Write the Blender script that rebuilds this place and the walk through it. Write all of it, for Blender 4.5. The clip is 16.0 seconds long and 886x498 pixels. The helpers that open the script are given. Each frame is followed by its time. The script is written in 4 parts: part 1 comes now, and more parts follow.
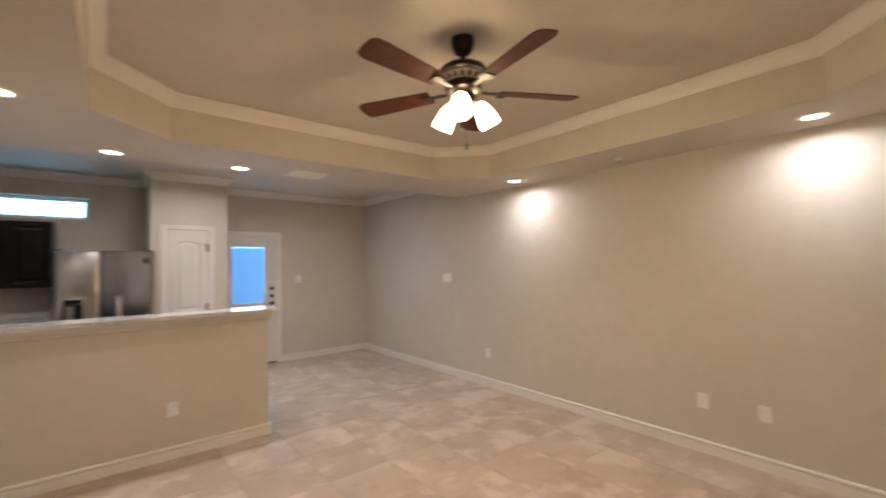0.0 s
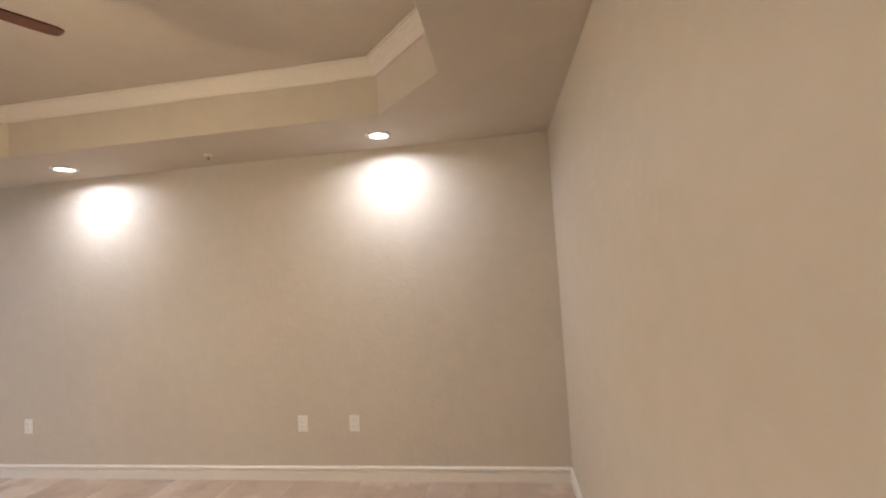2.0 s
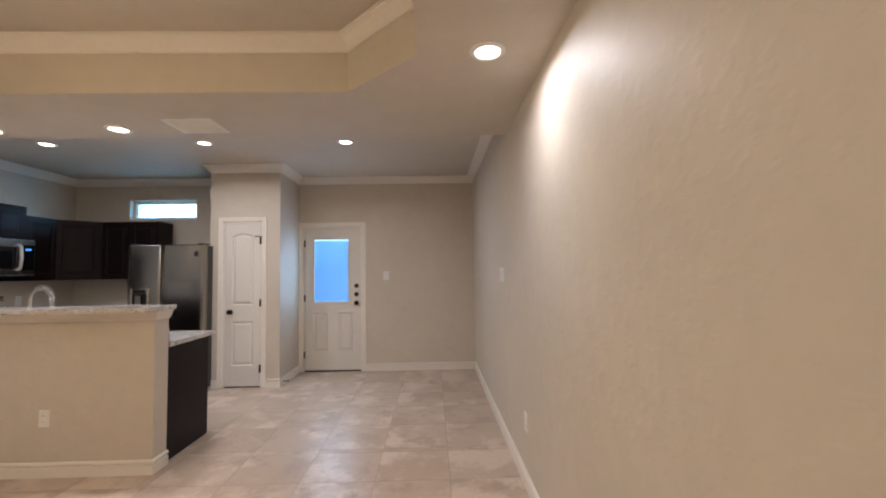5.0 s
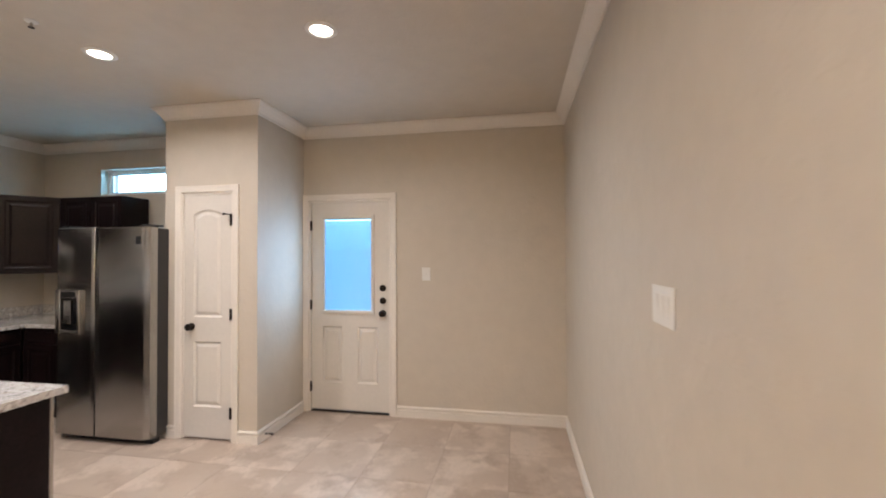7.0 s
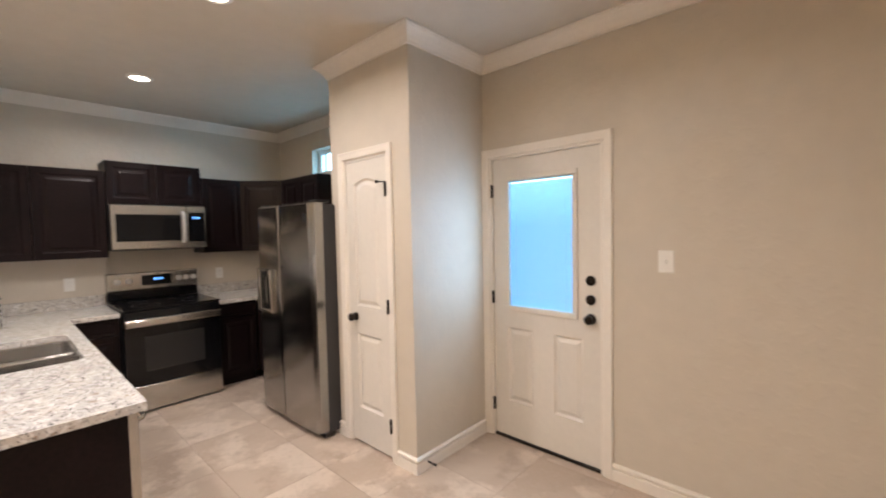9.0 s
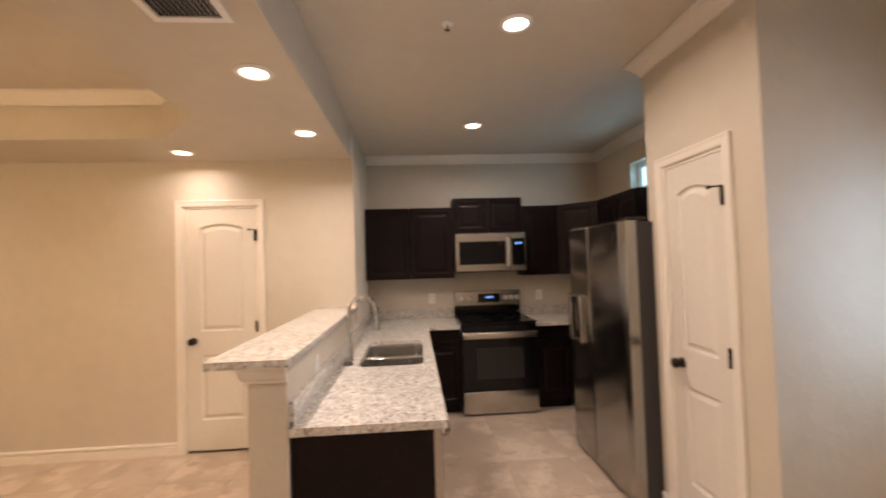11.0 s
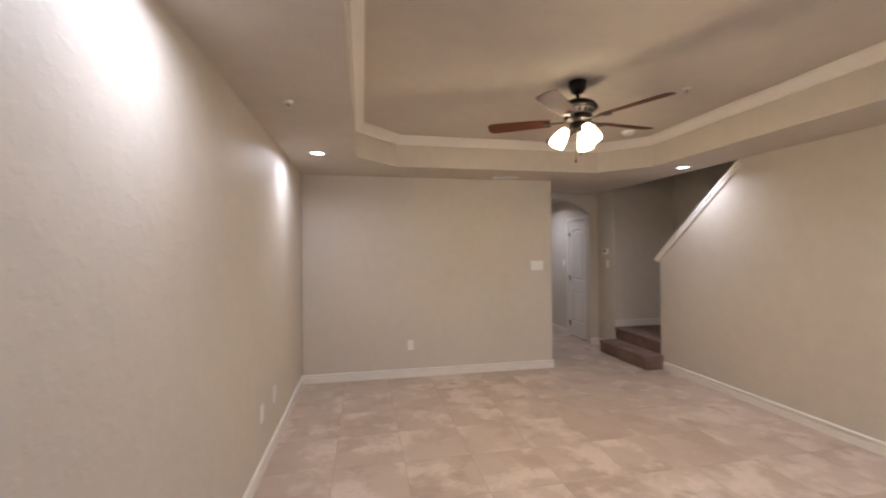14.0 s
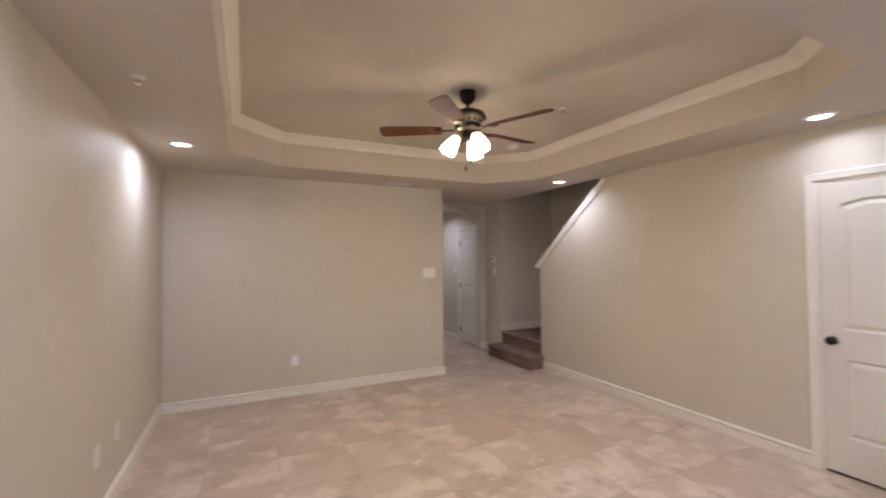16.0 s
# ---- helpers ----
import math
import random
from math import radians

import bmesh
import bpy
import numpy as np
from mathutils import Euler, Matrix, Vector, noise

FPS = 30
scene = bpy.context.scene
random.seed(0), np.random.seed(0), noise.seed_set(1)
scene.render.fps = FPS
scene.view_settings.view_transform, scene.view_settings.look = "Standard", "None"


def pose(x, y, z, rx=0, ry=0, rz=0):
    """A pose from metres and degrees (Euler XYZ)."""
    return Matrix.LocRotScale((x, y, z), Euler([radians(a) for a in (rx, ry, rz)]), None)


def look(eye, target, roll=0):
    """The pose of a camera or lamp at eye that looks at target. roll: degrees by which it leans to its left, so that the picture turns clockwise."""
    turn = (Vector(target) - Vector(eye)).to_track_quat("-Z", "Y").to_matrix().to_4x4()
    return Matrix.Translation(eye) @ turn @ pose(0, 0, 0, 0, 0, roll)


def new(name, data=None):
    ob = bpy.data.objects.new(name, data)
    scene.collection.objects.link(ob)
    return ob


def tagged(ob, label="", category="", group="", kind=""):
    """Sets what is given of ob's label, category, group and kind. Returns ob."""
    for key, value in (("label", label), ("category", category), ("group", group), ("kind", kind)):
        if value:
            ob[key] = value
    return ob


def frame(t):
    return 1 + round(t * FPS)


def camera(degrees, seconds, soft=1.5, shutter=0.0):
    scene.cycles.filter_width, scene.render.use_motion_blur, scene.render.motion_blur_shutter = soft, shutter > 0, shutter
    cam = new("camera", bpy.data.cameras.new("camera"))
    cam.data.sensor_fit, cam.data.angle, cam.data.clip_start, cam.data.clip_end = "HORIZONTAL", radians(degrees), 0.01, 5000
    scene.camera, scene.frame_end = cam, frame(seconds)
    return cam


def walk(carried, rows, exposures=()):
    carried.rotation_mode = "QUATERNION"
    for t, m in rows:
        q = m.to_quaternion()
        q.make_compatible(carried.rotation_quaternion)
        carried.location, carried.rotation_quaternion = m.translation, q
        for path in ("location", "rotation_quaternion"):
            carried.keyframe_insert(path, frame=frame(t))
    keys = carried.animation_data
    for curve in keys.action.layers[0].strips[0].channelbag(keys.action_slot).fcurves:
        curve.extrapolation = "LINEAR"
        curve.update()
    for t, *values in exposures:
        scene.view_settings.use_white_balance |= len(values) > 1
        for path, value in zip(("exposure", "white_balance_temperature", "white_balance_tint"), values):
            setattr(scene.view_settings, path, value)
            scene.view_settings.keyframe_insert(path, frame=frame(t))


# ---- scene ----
cam = camera(94.3, 16.0, 1.9, 0.4)
EXPOSURES = [
    (0, -0.32, 6150, 14),
    (1.0, -0.15, 5850, 13),
    (2.5, -0.06, 5750, 12),
    (3.0, -0.13, 5850, 12),
    (3.5, -0.27, 6000, 15),
    (4.5, -0.29, 6000, 14),
    (7, 0.18, 6350, 13),
    (7.5, 0.37, 6200, 14),
    (8.0, 0.43, 6400, 14),
    (8.2, 0.43, 6450, 14),
    (10.3, 0.06, 7200, 16),
    (10.5, 0.02, 7300, 18),
    (11, -0.08, 8050, 22),
    (11.5, 0.02, 6150, 13),
    (12.0, 0.16, 5900, 13),
    (12.5, 0.2, 5450, 12),
    (13.0, 0.12, 5350, 12),
    (13.5, -0.07, 5050, 12),
    (14, -0.27, 5450, 15),
    (15.5, -0.27, 5450, 14),
    (16, -0.23, 5350, 14),
]
PATH = [
    (0, (-3.728, 0.651, 1.546), (-2.466, 2.202, 1.618), -0.9),
    (0.5, (-3.614, 0.593, 1.585), (-1.916, 1.648, 1.646), -0.6),
    (1, (-3.584, 0.565, 1.59), (-1.632, 0.995, 1.648), 0.2),
    (1.5, (-3.398, 0.464, 1.495), (-1.407, 0.646, 1.504), -1.5),
    (2, (-2.966, 0.393, 1.509), (-0.987, 0.664, 1.605), -3.5),
    (2.5, (-2.415, 0.418, 1.436), (-0.478, 0.893, 1.582), -0.7),
    (3, (-1.926, 0.435, 1.423), (-0.122, 1.284, 1.581), -3.6),
    (3.5, (-1.413, 0.575, 1.442), (-0.093, 2.073, 1.562), -1.4),
    (4, (-1.014, 0.827, 1.428), (-0.178, 2.643, 1.504), -3.2),
    (4.5, (-0.724, 1.210, 1.430), (-0.410, 3.185, 1.496), -2.5),
    (4.7, (-0.658, 1.395, 1.377), (-0.47, 3.383, 1.488), -1.7),
    (6.8, (-0.415, 3.627, 1.503), (-0.728, 5.602, 1.504), -1.0),
    (7, (-0.43, 3.834, 1.495), (-0.779, 5.803, 1.53), -0.3),
    (7.5, (-0.463, 4.262, 1.507), (-0.974, 6.193, 1.602), -2.1),
    (8, (-0.467, 4.613, 1.503), (-1.248, 6.453, 1.544), -1.9),
    (8.2, (-0.493, 4.739, 1.52), (-1.385, 6.529, 1.493), -1.6),
    (10.3, (-0.822, 5.375, 1.52), (-2.689, 6.092, 1.56), -1.2),
    (10.5, (-0.835, 5.394, 1.521), (-2.746, 5.98, 1.567), -1.4),
    (11, (-0.87, 5.362, 1.529), (-2.864, 5.502, 1.588), -1.8),
    (11.5, (-0.863, 5.251, 1.526), (-2.843, 4.972, 1.584), -2.4),
    (12, (-0.798, 5.133, 1.525), (-2.686, 4.473, 1.574), -3.2),
    (12.5, (-0.786, 5.081, 1.516), (-2.477, 4.013, 1.561), -2.9),
    (13, (-0.805, 5.051, 1.507), (-2.094, 3.522, 1.549), -1.5),
    (13.5, (-0.781, 5.03, 1.532), (-1.559, 3.187, 1.545), -0.7),
    (14, (-0.705, 5.015, 1.542), (-1.087, 3.052, 1.549), -0.5),
    (14.5, (-0.646, 5.02, 1.55), (-0.829, 3.028, 1.555), -0.8),
    (15, (-0.65, 5.016, 1.557), (-0.843, 3.025, 1.561), -0.8),
    (15.5, (-0.694, 5.009, 1.531), (-1.11, 3.053, 1.555), -0.6),
    (16, (-0.754, 4.924, 1.516), (-1.623, 3.123, 1.565), -0.5),
]
walk(cam, [(t, look(eye, target, roll)) for t, eye, target, roll in PATH], EXPOSURES)

# ---- world, sun and exposure ----
world = bpy.data.worlds.new("world")
scene.world = world
world.use_nodes = True
wn = world.node_tree.nodes
sky = wn.new("ShaderNodeTexSky")
sky.sky_type = "NISHITA"
sky.sun_disc = False
sky.sun_elevation = radians(40)
sky.sun_rotation = radians(180)
wn["Background"].inputs["Strength"].default_value = 0.15
world.node_tree.links.new(sky.outputs["Color"], wn["Background"].inputs["Color"])
sun_data = bpy.data.lights.new("sun", "SUN")
sun_data.energy, sun_data.angle, sun_data.color = 2.5, radians(0.5), (1.0, 0.95, 0.88)
sun = new("sun", sun_data)
sun.matrix_basis = pose(0, -20, 20, 50, 0, 0)

DOWNLIGHT_WATTS = 8.4
KITCHEN_WATTS = 13.2
DOWNLIGHT_COLOUR = (1.0, 0.945, 0.91)
FAN_WATTS = 32.0
FAN_COLOUR = (1.0, 0.74, 0.40)
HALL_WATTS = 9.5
WINDOW_WATTS = 6.0
DOOR_SKY_WATTS = 7.0
DOOR_SKY_COLOUR = (0.48, 0.74, 1.0)
SKY_COLOUR = (0.28, 0.69, 1.0)

# main lines of the plan
XW, YN, KW, YB = -4.462, 7.565, -5.60, 4.84
SOF, CEIL = 2.44, 2.745


# ---- materials ----
def material(name, colour, rough=0.6, metal=0.0, grain=None, bump=None, coat=0.0, glow=None, spread=0.06, shift=False):
    """A Principled material. grain: (scale, second scale) of colour variation; bump: (scale, depth in metres)."""
    m = bpy.data.materials.new(name)
    m.use_nodes = True
    nt = m.node_tree
    p = nt.nodes["Principled BSDF"]
    p.inputs["Base Color"].default_value = (*colour, 1)
    p.inputs["Roughness"].default_value = rough
    p.inputs["Metallic"].default_value = metal
    p.inputs["Coat Weight"].default_value = coat
    if glow:
        p.inputs["Emission Color"].default_value = (*glow[0], 1)
        p.inputs["Emission Strength"].default_value = glow[1]
    if grain or bump:
        tc = nt.nodes.new("ShaderNodeTexCoord")
        vec = tc.outputs["Object"]
        if shift:
            oi = nt.nodes.new("ShaderNodeObjectInfo")
            mul = nt.nodes.new("ShaderNodeMath")
            mul.operation = "MULTIPLY"
            mul.inputs[1].default_value = 57.0
            add = nt.nodes.new("ShaderNodeVectorMath")
            nt.links.new(oi.outputs["Random"], mul.inputs[0])
            nt.links.new(vec, add.inputs[0])
            nt.links.new(mul.outputs[0], add.inputs[1])
            vec = add.outputs[0]
    if grain:
        mixed = None
        for k, sc in enumerate(grain):
            n = nt.nodes.new("ShaderNodeTexNoise")
            n.inputs["Scale"].default_value = sc
            n.inputs["Detail"].default_value = 4
            nt.links.new(vec, n.inputs["Vector"])
            r = nt.nodes.new("ShaderNodeMapRange")
            r.inputs["From Min"].default_value, r.inputs["From Max"].default_value = 0.3, 0.7
            r.inputs["To Min"].default_value, r.inputs["To Max"].default_value = 1 - spread, 1 + spread
            nt.links.new(n.outputs["Fac"], r.inputs["Value"])
            if mixed is None:
                mixed = r.outputs[0]
            else:
                mm = nt.nodes.new("ShaderNodeMath")
                mm.operation = "MULTIPLY"
                nt.links.new(mixed, mm.inputs[0])
                nt.links.new(r.outputs[0], mm.inputs[1])
                mixed = mm.outputs[0]
        sc = nt.nodes.new("ShaderNodeVectorMath")
        sc.operation = "SCALE"
        sc.inputs[0].default_value = colour
        nt.links.new(mixed, sc.inputs["Scale"])
        nt.links.new(sc.outputs[0], p.inputs["Base Color"])
    if bump:
        n = nt.nodes.new("ShaderNodeTexNoise")
        n.inputs["Scale"].default_value = bump[0]
        n.inputs["Detail"].default_value = 3
        nt.links.new(vec, n.inputs["Vector"])
        b = nt.nodes.new("ShaderNodeBump")
        b.inputs["Strength"].default_value = 1.0
        b.inputs["Distance"].default_value = bump[1]
        src = n.outputs["Fac"]
        if len(bump) > 2:
            r = nt.nodes.new("ShaderNodeMapRange")
            r.interpolation_type = "SMOOTHSTEP"
            r.inputs["From Min"].default_value, r.inputs["From Max"].default_value = bump[2]
            nt.links.new(src, r.inputs["Value"])
            src = r.outputs[0]
        nt.links.new(src, b.inputs["Height"])
        nt.links.new(b.outputs[0], p.inputs["Normal"])
    return m


def ramp_material(name, layers, rough, shift=False, coat=0.0, bump=None):
    """Stone: layers of (noise scale, low, high, colour) laid over one another; the first is (colour,)."""
    m = material(name, layers[0][0], rough, coat=coat)
    nt = m.node_tree
    p = nt.nodes["Principled BSDF"]
    tc = nt.nodes.new("ShaderNodeTexCoord")
    vec = tc.outputs["Object"]
    if shift:
        oi = nt.nodes.new("ShaderNodeObjectInfo")
        mul = nt.nodes.new("ShaderNodeMath")
        mul.operation = "MULTIPLY"
        mul.inputs[1].default_value = 91.0
        add = nt.nodes.new("ShaderNodeVectorMath")
        nt.links.new(oi.outputs["Random"], mul.inputs[0])
        nt.links.new(vec, add.inputs[0])
        nt.links.new(mul.outputs[0], add.inputs[1])
        vec = add.outputs[0]
    last = None
    for k, (sc, lo, hi, col) in enumerate(layers[1:]):
        n = nt.nodes.new("ShaderNodeTexNoise")
        n.noise_dimensions = "4D"
        n.inputs["W"].default_value = 3.7 * k
        n.inputs["Scale"].default_value = sc
        n.inputs["Detail"].default_value = 5
        n.inputs["Roughness"].default_value = 0.6
        nt.links.new(vec, n.inputs["Vector"])
        r = nt.nodes.new("ShaderNodeMapRange")
        r.inputs["From Min"].default_value, r.inputs["From Max"].default_value = lo, hi
        nt.links.new(n.outputs["Fac"], r.inputs["Value"])
        mix = nt.nodes.new("ShaderNodeMix")
        mix.data_type = "RGBA"
        mix.inputs[6].default_value = (*layers[0][0], 1)
        mix.inputs[7].default_value = (*col, 1)
        nt.links.new(r.outputs[0], mix.inputs[0])
        if last:
            nt.links.new(last, mix.inputs[6])
        last = mix.outputs[2]
    nt.links.new(last, p.inputs["Base Color"])
    if bump:
        n = nt.nodes.new("ShaderNodeTexNoise")
        n.inputs["Scale"].default_value = bump[0]
        nt.links.new(vec, n.inputs["Vector"])
        b = nt.nodes.new("ShaderNodeBump")
        b.inputs["Distance"].default_value = bump[1]
        nt.links.new(n.outputs["Fac"], b.inputs["Height"])
        nt.links.new(b.outputs[0], p.inputs["Normal"])
    return m


PAINT = material("beige_paint", (0.592, 0.533, 0.454), 0.55, grain=(1.3, 9.0), bump=(23.0, 0.00055, (0.50, 0.64)), spread=0.025)
CEILING_PAINT = material("ceiling_paint", (0.592, 0.533, 0.454), 0.7, grain=(1.1, 8.0), bump=(26.0, 0.0004, (0.53, 0.61)), spread=0.025)
TRIM = material("white_trim_paint", (0.78, 0.73, 0.665), 0.32, grain=(3.0, 40.0), bump=(120.0, 0.0002), spread=0.02)
DOOR_PAINT = material("white_door_paint", (0.70, 0.66, 0.605), 0.35, grain=(2.0, 30.0), bump=(150.0, 0.0003), spread=0.02)
TILE = ramp_material("stone_tile", [((0.445, 0.350, 0.274),), (1.5, 0.42, 0.56, (0.500, 0.404, 0.325)), (2.4, 0.50, 0.59, (0.625, 0.522, 0.435)), (3.4, 0.53, 0.62, (0.405, 0.315, 0.246)), (45.0, 0.50, 0.80, (0.49, 0.397, 0.325))], 0.36, shift=True, bump=(18.0, 0.0004))
GROUT = material("grout", (0.36, 0.285, 0.226), 0.9, grain=(8.0, 90.0), bump=(200.0, 0.0006), spread=0.1)
CARPET = material("brown_carpet", (0.205, 0.134, 0.106), 0.97, grain=(6.0, 240.0), bump=(420.0, 0.0025), spread=0.22)
ESPRESSO = material("espresso_wood", (0.0085, 0.0044, 0.0047), 0.36, grain=(4.0, 60.0), bump=(90.0, 0.0003), spread=0.3)
ESPRESSO.node_tree.nodes["Principled BSDF"].inputs["Specular IOR Level"].default_value = 0.16
GRANITE = ramp_material("granite", [((0.60, 0.565, 0.52),), (11.0, 0.46, 0.62, (0.53, 0.515, 0.495)), (34.0, 0.52, 0.58, (0.73, 0.715, 0.69)), (44.0, 0.54, 0.60, (0.40, 0.375, 0.355)), (50.0, 0.60, 0.64, (0.10, 0.092, 0.095)), (27.0, 0.60, 0.67, (0.38, 0.30, 0.245)), (95.0, 0.59, 0.64, (0.17, 0.16, 0.16)), (110.0, 0.60, 0.65, (0.76, 0.75, 0.73))], 0.11, coat=0.3)
SINK_STEEL = material("sink_steel", (0.60, 0.59, 0.58), 0.18, 1.0, grain=(3.0, 80.0), spread=0.04)
STEEL = material("brushed_steel", (0.52, 0.50, 0.47), 0.27, 1.0, grain=(2.0, 60.0), spread=0.05)
DARK_STEEL = material("fridge_steel", (0.38, 0.367, 0.35), 0.20, 1.0, grain=(1.5, 45.0), spread=0.05)
CHROME = material("chrome", (0.66, 0.66, 0.66), 0.06, 1.0)
BLACK_GLASS = material("black_glass", (0.005, 0.005, 0.006), 0.06, grain=(5.0, 60.0), spread=0.1)
BLACK_GLASS.node_tree.nodes["Principled BSDF"].inputs["Specular IOR Level"].default_value = 0.3
KNOB_SILVER = material("silver_knob", (0.62, 0.60, 0.57), 0.3, 0.3, grain=(20.0, 200.0), spread=0.05)
VENT_BRONZE = material("light_bronze_band", (0.52, 0.46, 0.39), 0.35, 0.6, grain=(20.0, 120.0), spread=0.15)
BLACK_PLASTIC = material("black_plastic", (0.012, 0.012, 0.013), 0.4, grain=(10.0, 200.0), spread=0.1)
FRIDGE_SIDE = material("dark_grey_enamel", (0.035, 0.034, 0.036), 0.45, grain=(3.0, 150.0), bump=(300.0, 0.0003), spread=0.08)
BRONZE = material("oil_rubbed_bronze", (0.022, 0.016, 0.013), 0.35, 0.7, grain=(12.0, 80.0), spread=0.2)
WALNUT = material("dark_walnut", (0.070, 0.022, 0.011), 0.62, grain=(3.0, 40.0), spread=0.25)
WALNUT.node_tree.nodes["Principled BSDF"].inputs["Specular IOR Level"].default_value = 0.2
PLASTIC = material("white_plastic", (0.80, 0.79, 0.76), 0.35, grain=(6.0, 60.0), spread=0.02)
# near-black colour standing in for the shade inside slots and gaps
GAP_SHADE = material("gap_shade", (0.02, 0.018, 0.016), 0.9, grain=(5.0, 40.0), spread=0.1)
# dark colour for the shade behind the register slats
VENT_SHADE = material("vent_shade", (0.05, 0.045, 0.043), 0.9, grain=(5.0, 40.0), spread=0.1)
VINYL = material("white_vinyl", (0.80, 0.81, 0.82), 0.4, grain=(3.0, 50.0), spread=0.02)
GRASS = material("dry_lawn", (0.09, 0.11, 0.04), 0.95, grain=(0.8, 14.0), bump=(40.0, 0.02), spread=0.3)
BLUE_DIGITS = material("blue_display", (0.02, 0.05, 0.2), 0.4, glow=((0.1, 0.35, 1.0), 3.0))
SKY_GLOW = material("sky_glow", (0.4, 0.6, 0.8), 1.0, glow=(SKY_COLOUR, 4.0))
LENS = material("lamp_lens", (0.9, 0.88, 0.84), 0.4, glow=((1.0, 0.88, 0.72), 9.0))
SHADE = material("frosted_glass_shade", (0.9, 0.86, 0.78), 0.4, glow=((1.0, 0.76, 0.42), 20.0))


def glass_material():
    m = bpy.data.materials.new("window_glass")
    m.use_nodes = True
    p = m.node_tree.nodes["Principled BSDF"]
    p.inputs["Base Color"].default_value = (0.97, 0.99, 1.0, 1)
    p.inputs["Roughness"].default_value = 0.02
    p.inputs["Transmission Weight"].default_value = 1.0
    p.inputs["IOR"].default_value = 1.1
    return m


def blind_material():
    m = bpy.data.materials.new("blind_slat")
    m.use_nodes = True
    nt = m.node_tree
    p = nt.nodes["Principled BSDF"]
    p.inputs["Base Color"].default_value = (0.66, 0.70, 0.75, 1)
    p.inputs["Roughness"].default_value = 0.5
    t = nt.nodes.new("ShaderNodeBsdfTranslucent")
    t.inputs["Color"].default_value = (0.62, 0.78, 0.95, 1)
    mix = nt.nodes.new("ShaderNodeMixShader")
    mix.inputs[0].default_value = 0.78
    nt.links.new(p.outputs[0], mix.inputs[1])
    nt.links.new(t.outputs[0], mix.inputs[2])
    nt.links.new(mix.outputs[0], nt.nodes["Material Output"].inputs["Surface"])
    return m


GLASS = glass_material()
BLIND = blind_material()


# ---- mesh helpers ----
def mesh_of(name, bm, mat, smooth=False):
    bmesh.ops.recalc_face_normals(bm, faces=bm.faces)
    me = bpy.data.meshes.new(name)
    bm.to_mesh(me)
    bm.free()
    me.materials.append(mat)
    if smooth:
        for f in me.polygons:
            f.use_smooth = True
        me.set_sharp_from_angle(angle=radians(35))
    return me


def part(name, bm, mat, parent=None, label="", smooth=False, m=None):
    ob = new(name, mesh_of(name, bm, mat, smooth))
    ob.parent = parent
    if m is not None:
        ob.matrix_basis = m
    if label:
        ob["label"] = label
    return ob


def structure(name, bm, mat, label, smooth=False):
    return tagged(part(name, bm, mat, smooth=smooth), label, "", "", "structure")


def thing(name, m, label, category, group=""):
    ob = new(name)
    ob.empty_display_size = 0.1
    ob.matrix_basis = m
    return tagged(ob, label, category, group)


def box(bm, x0, x1, y0, y1, z0, z1, bevel=0.0, seg=2):
    r = bmesh.ops.create_cube(bm, size=1, matrix=Matrix.Translation(((x0 + x1) / 2, (y0 + y1) / 2, (z0 + z1) / 2)) @ Matrix.Diagonal((abs(x1 - x0), abs(y1 - y0), abs(z1 - z0), 1)))
    if bevel:
        es = {e for v in r["verts"] for e in v.link_edges}
        bmesh.ops.bevel(bm, geom=list(es), offset=bevel, segments=seg, affect="EDGES", profile=0.5)
    return bm


def boxed(x0, x1, y0, y1, z0, z1, bevel=0.0, seg=2):
    return box(bmesh.new(), x0, x1, y0, y1, z0, z1, bevel, seg)


def lathe(profile, n=32, bm=None, m=None, ends=True):
    """Turned body from (radius, z) points."""
    bm = bm or bmesh.new()
    m = m or Matrix()
    rings = []
    for r, z in profile:
        rings.append([bm.verts.new(m @ Vector((r * math.cos(2 * math.pi * k / n), r * math.sin(2 * math.pi * k / n), z))) for k in range(n)] if r > 1e-5 else [bm.verts.new(m @ Vector((0, 0, z)))])
    for a, b in zip(rings, rings[1:]):
        for k in range(n):
            if len(a) == 1 and len(b) == 1:
                continue
            if len(a) == 1:
                bm.faces.new((a[0], b[k], b[(k + 1) % n]))
            elif len(b) == 1:
                bm.faces.new((a[k], a[(k + 1) % n], b[0]))
            else:
                bm.faces.new((a[k], a[(k + 1) % n], b[(k + 1) % n], b[k]))
    for ring in (rings[0], rings[-1]):
        if ends and len(ring) > 2:
            bm.faces.new(ring)
    return bm


def tube(points, r, n=12, bm=None):
    """A round bar through points."""
    bm = bm or bmesh.new()
    pts = [Vector(p) for p in points]
    rings, side = [], None
    for i, p in enumerate(pts):
        d = (pts[min(i + 1, len(pts) - 1)] - pts[max(i - 1, 0)]).normalized()
        if side is None:
            side = d.orthogonal().normalized()
        side = (side - d * side.dot(d)).normalized()
        up = d.cross(side)
        rr = r[i] if isinstance(r, (list, tuple)) else r
        rings.append([bm.verts.new(p + rr * (side * math.cos(2 * math.pi * k / n) + up * math.sin(2 * math.pi * k / n))) for k in range(n)])
    for a, b in zip(rings, rings[1:]):
        for k in range(n):
            bm.faces.new((a[k], a[(k + 1) % n], b[(k + 1) % n], b[k]))
    bm.faces.new(rings[0])
    bm.faces.new(rings[-1])
    return bm


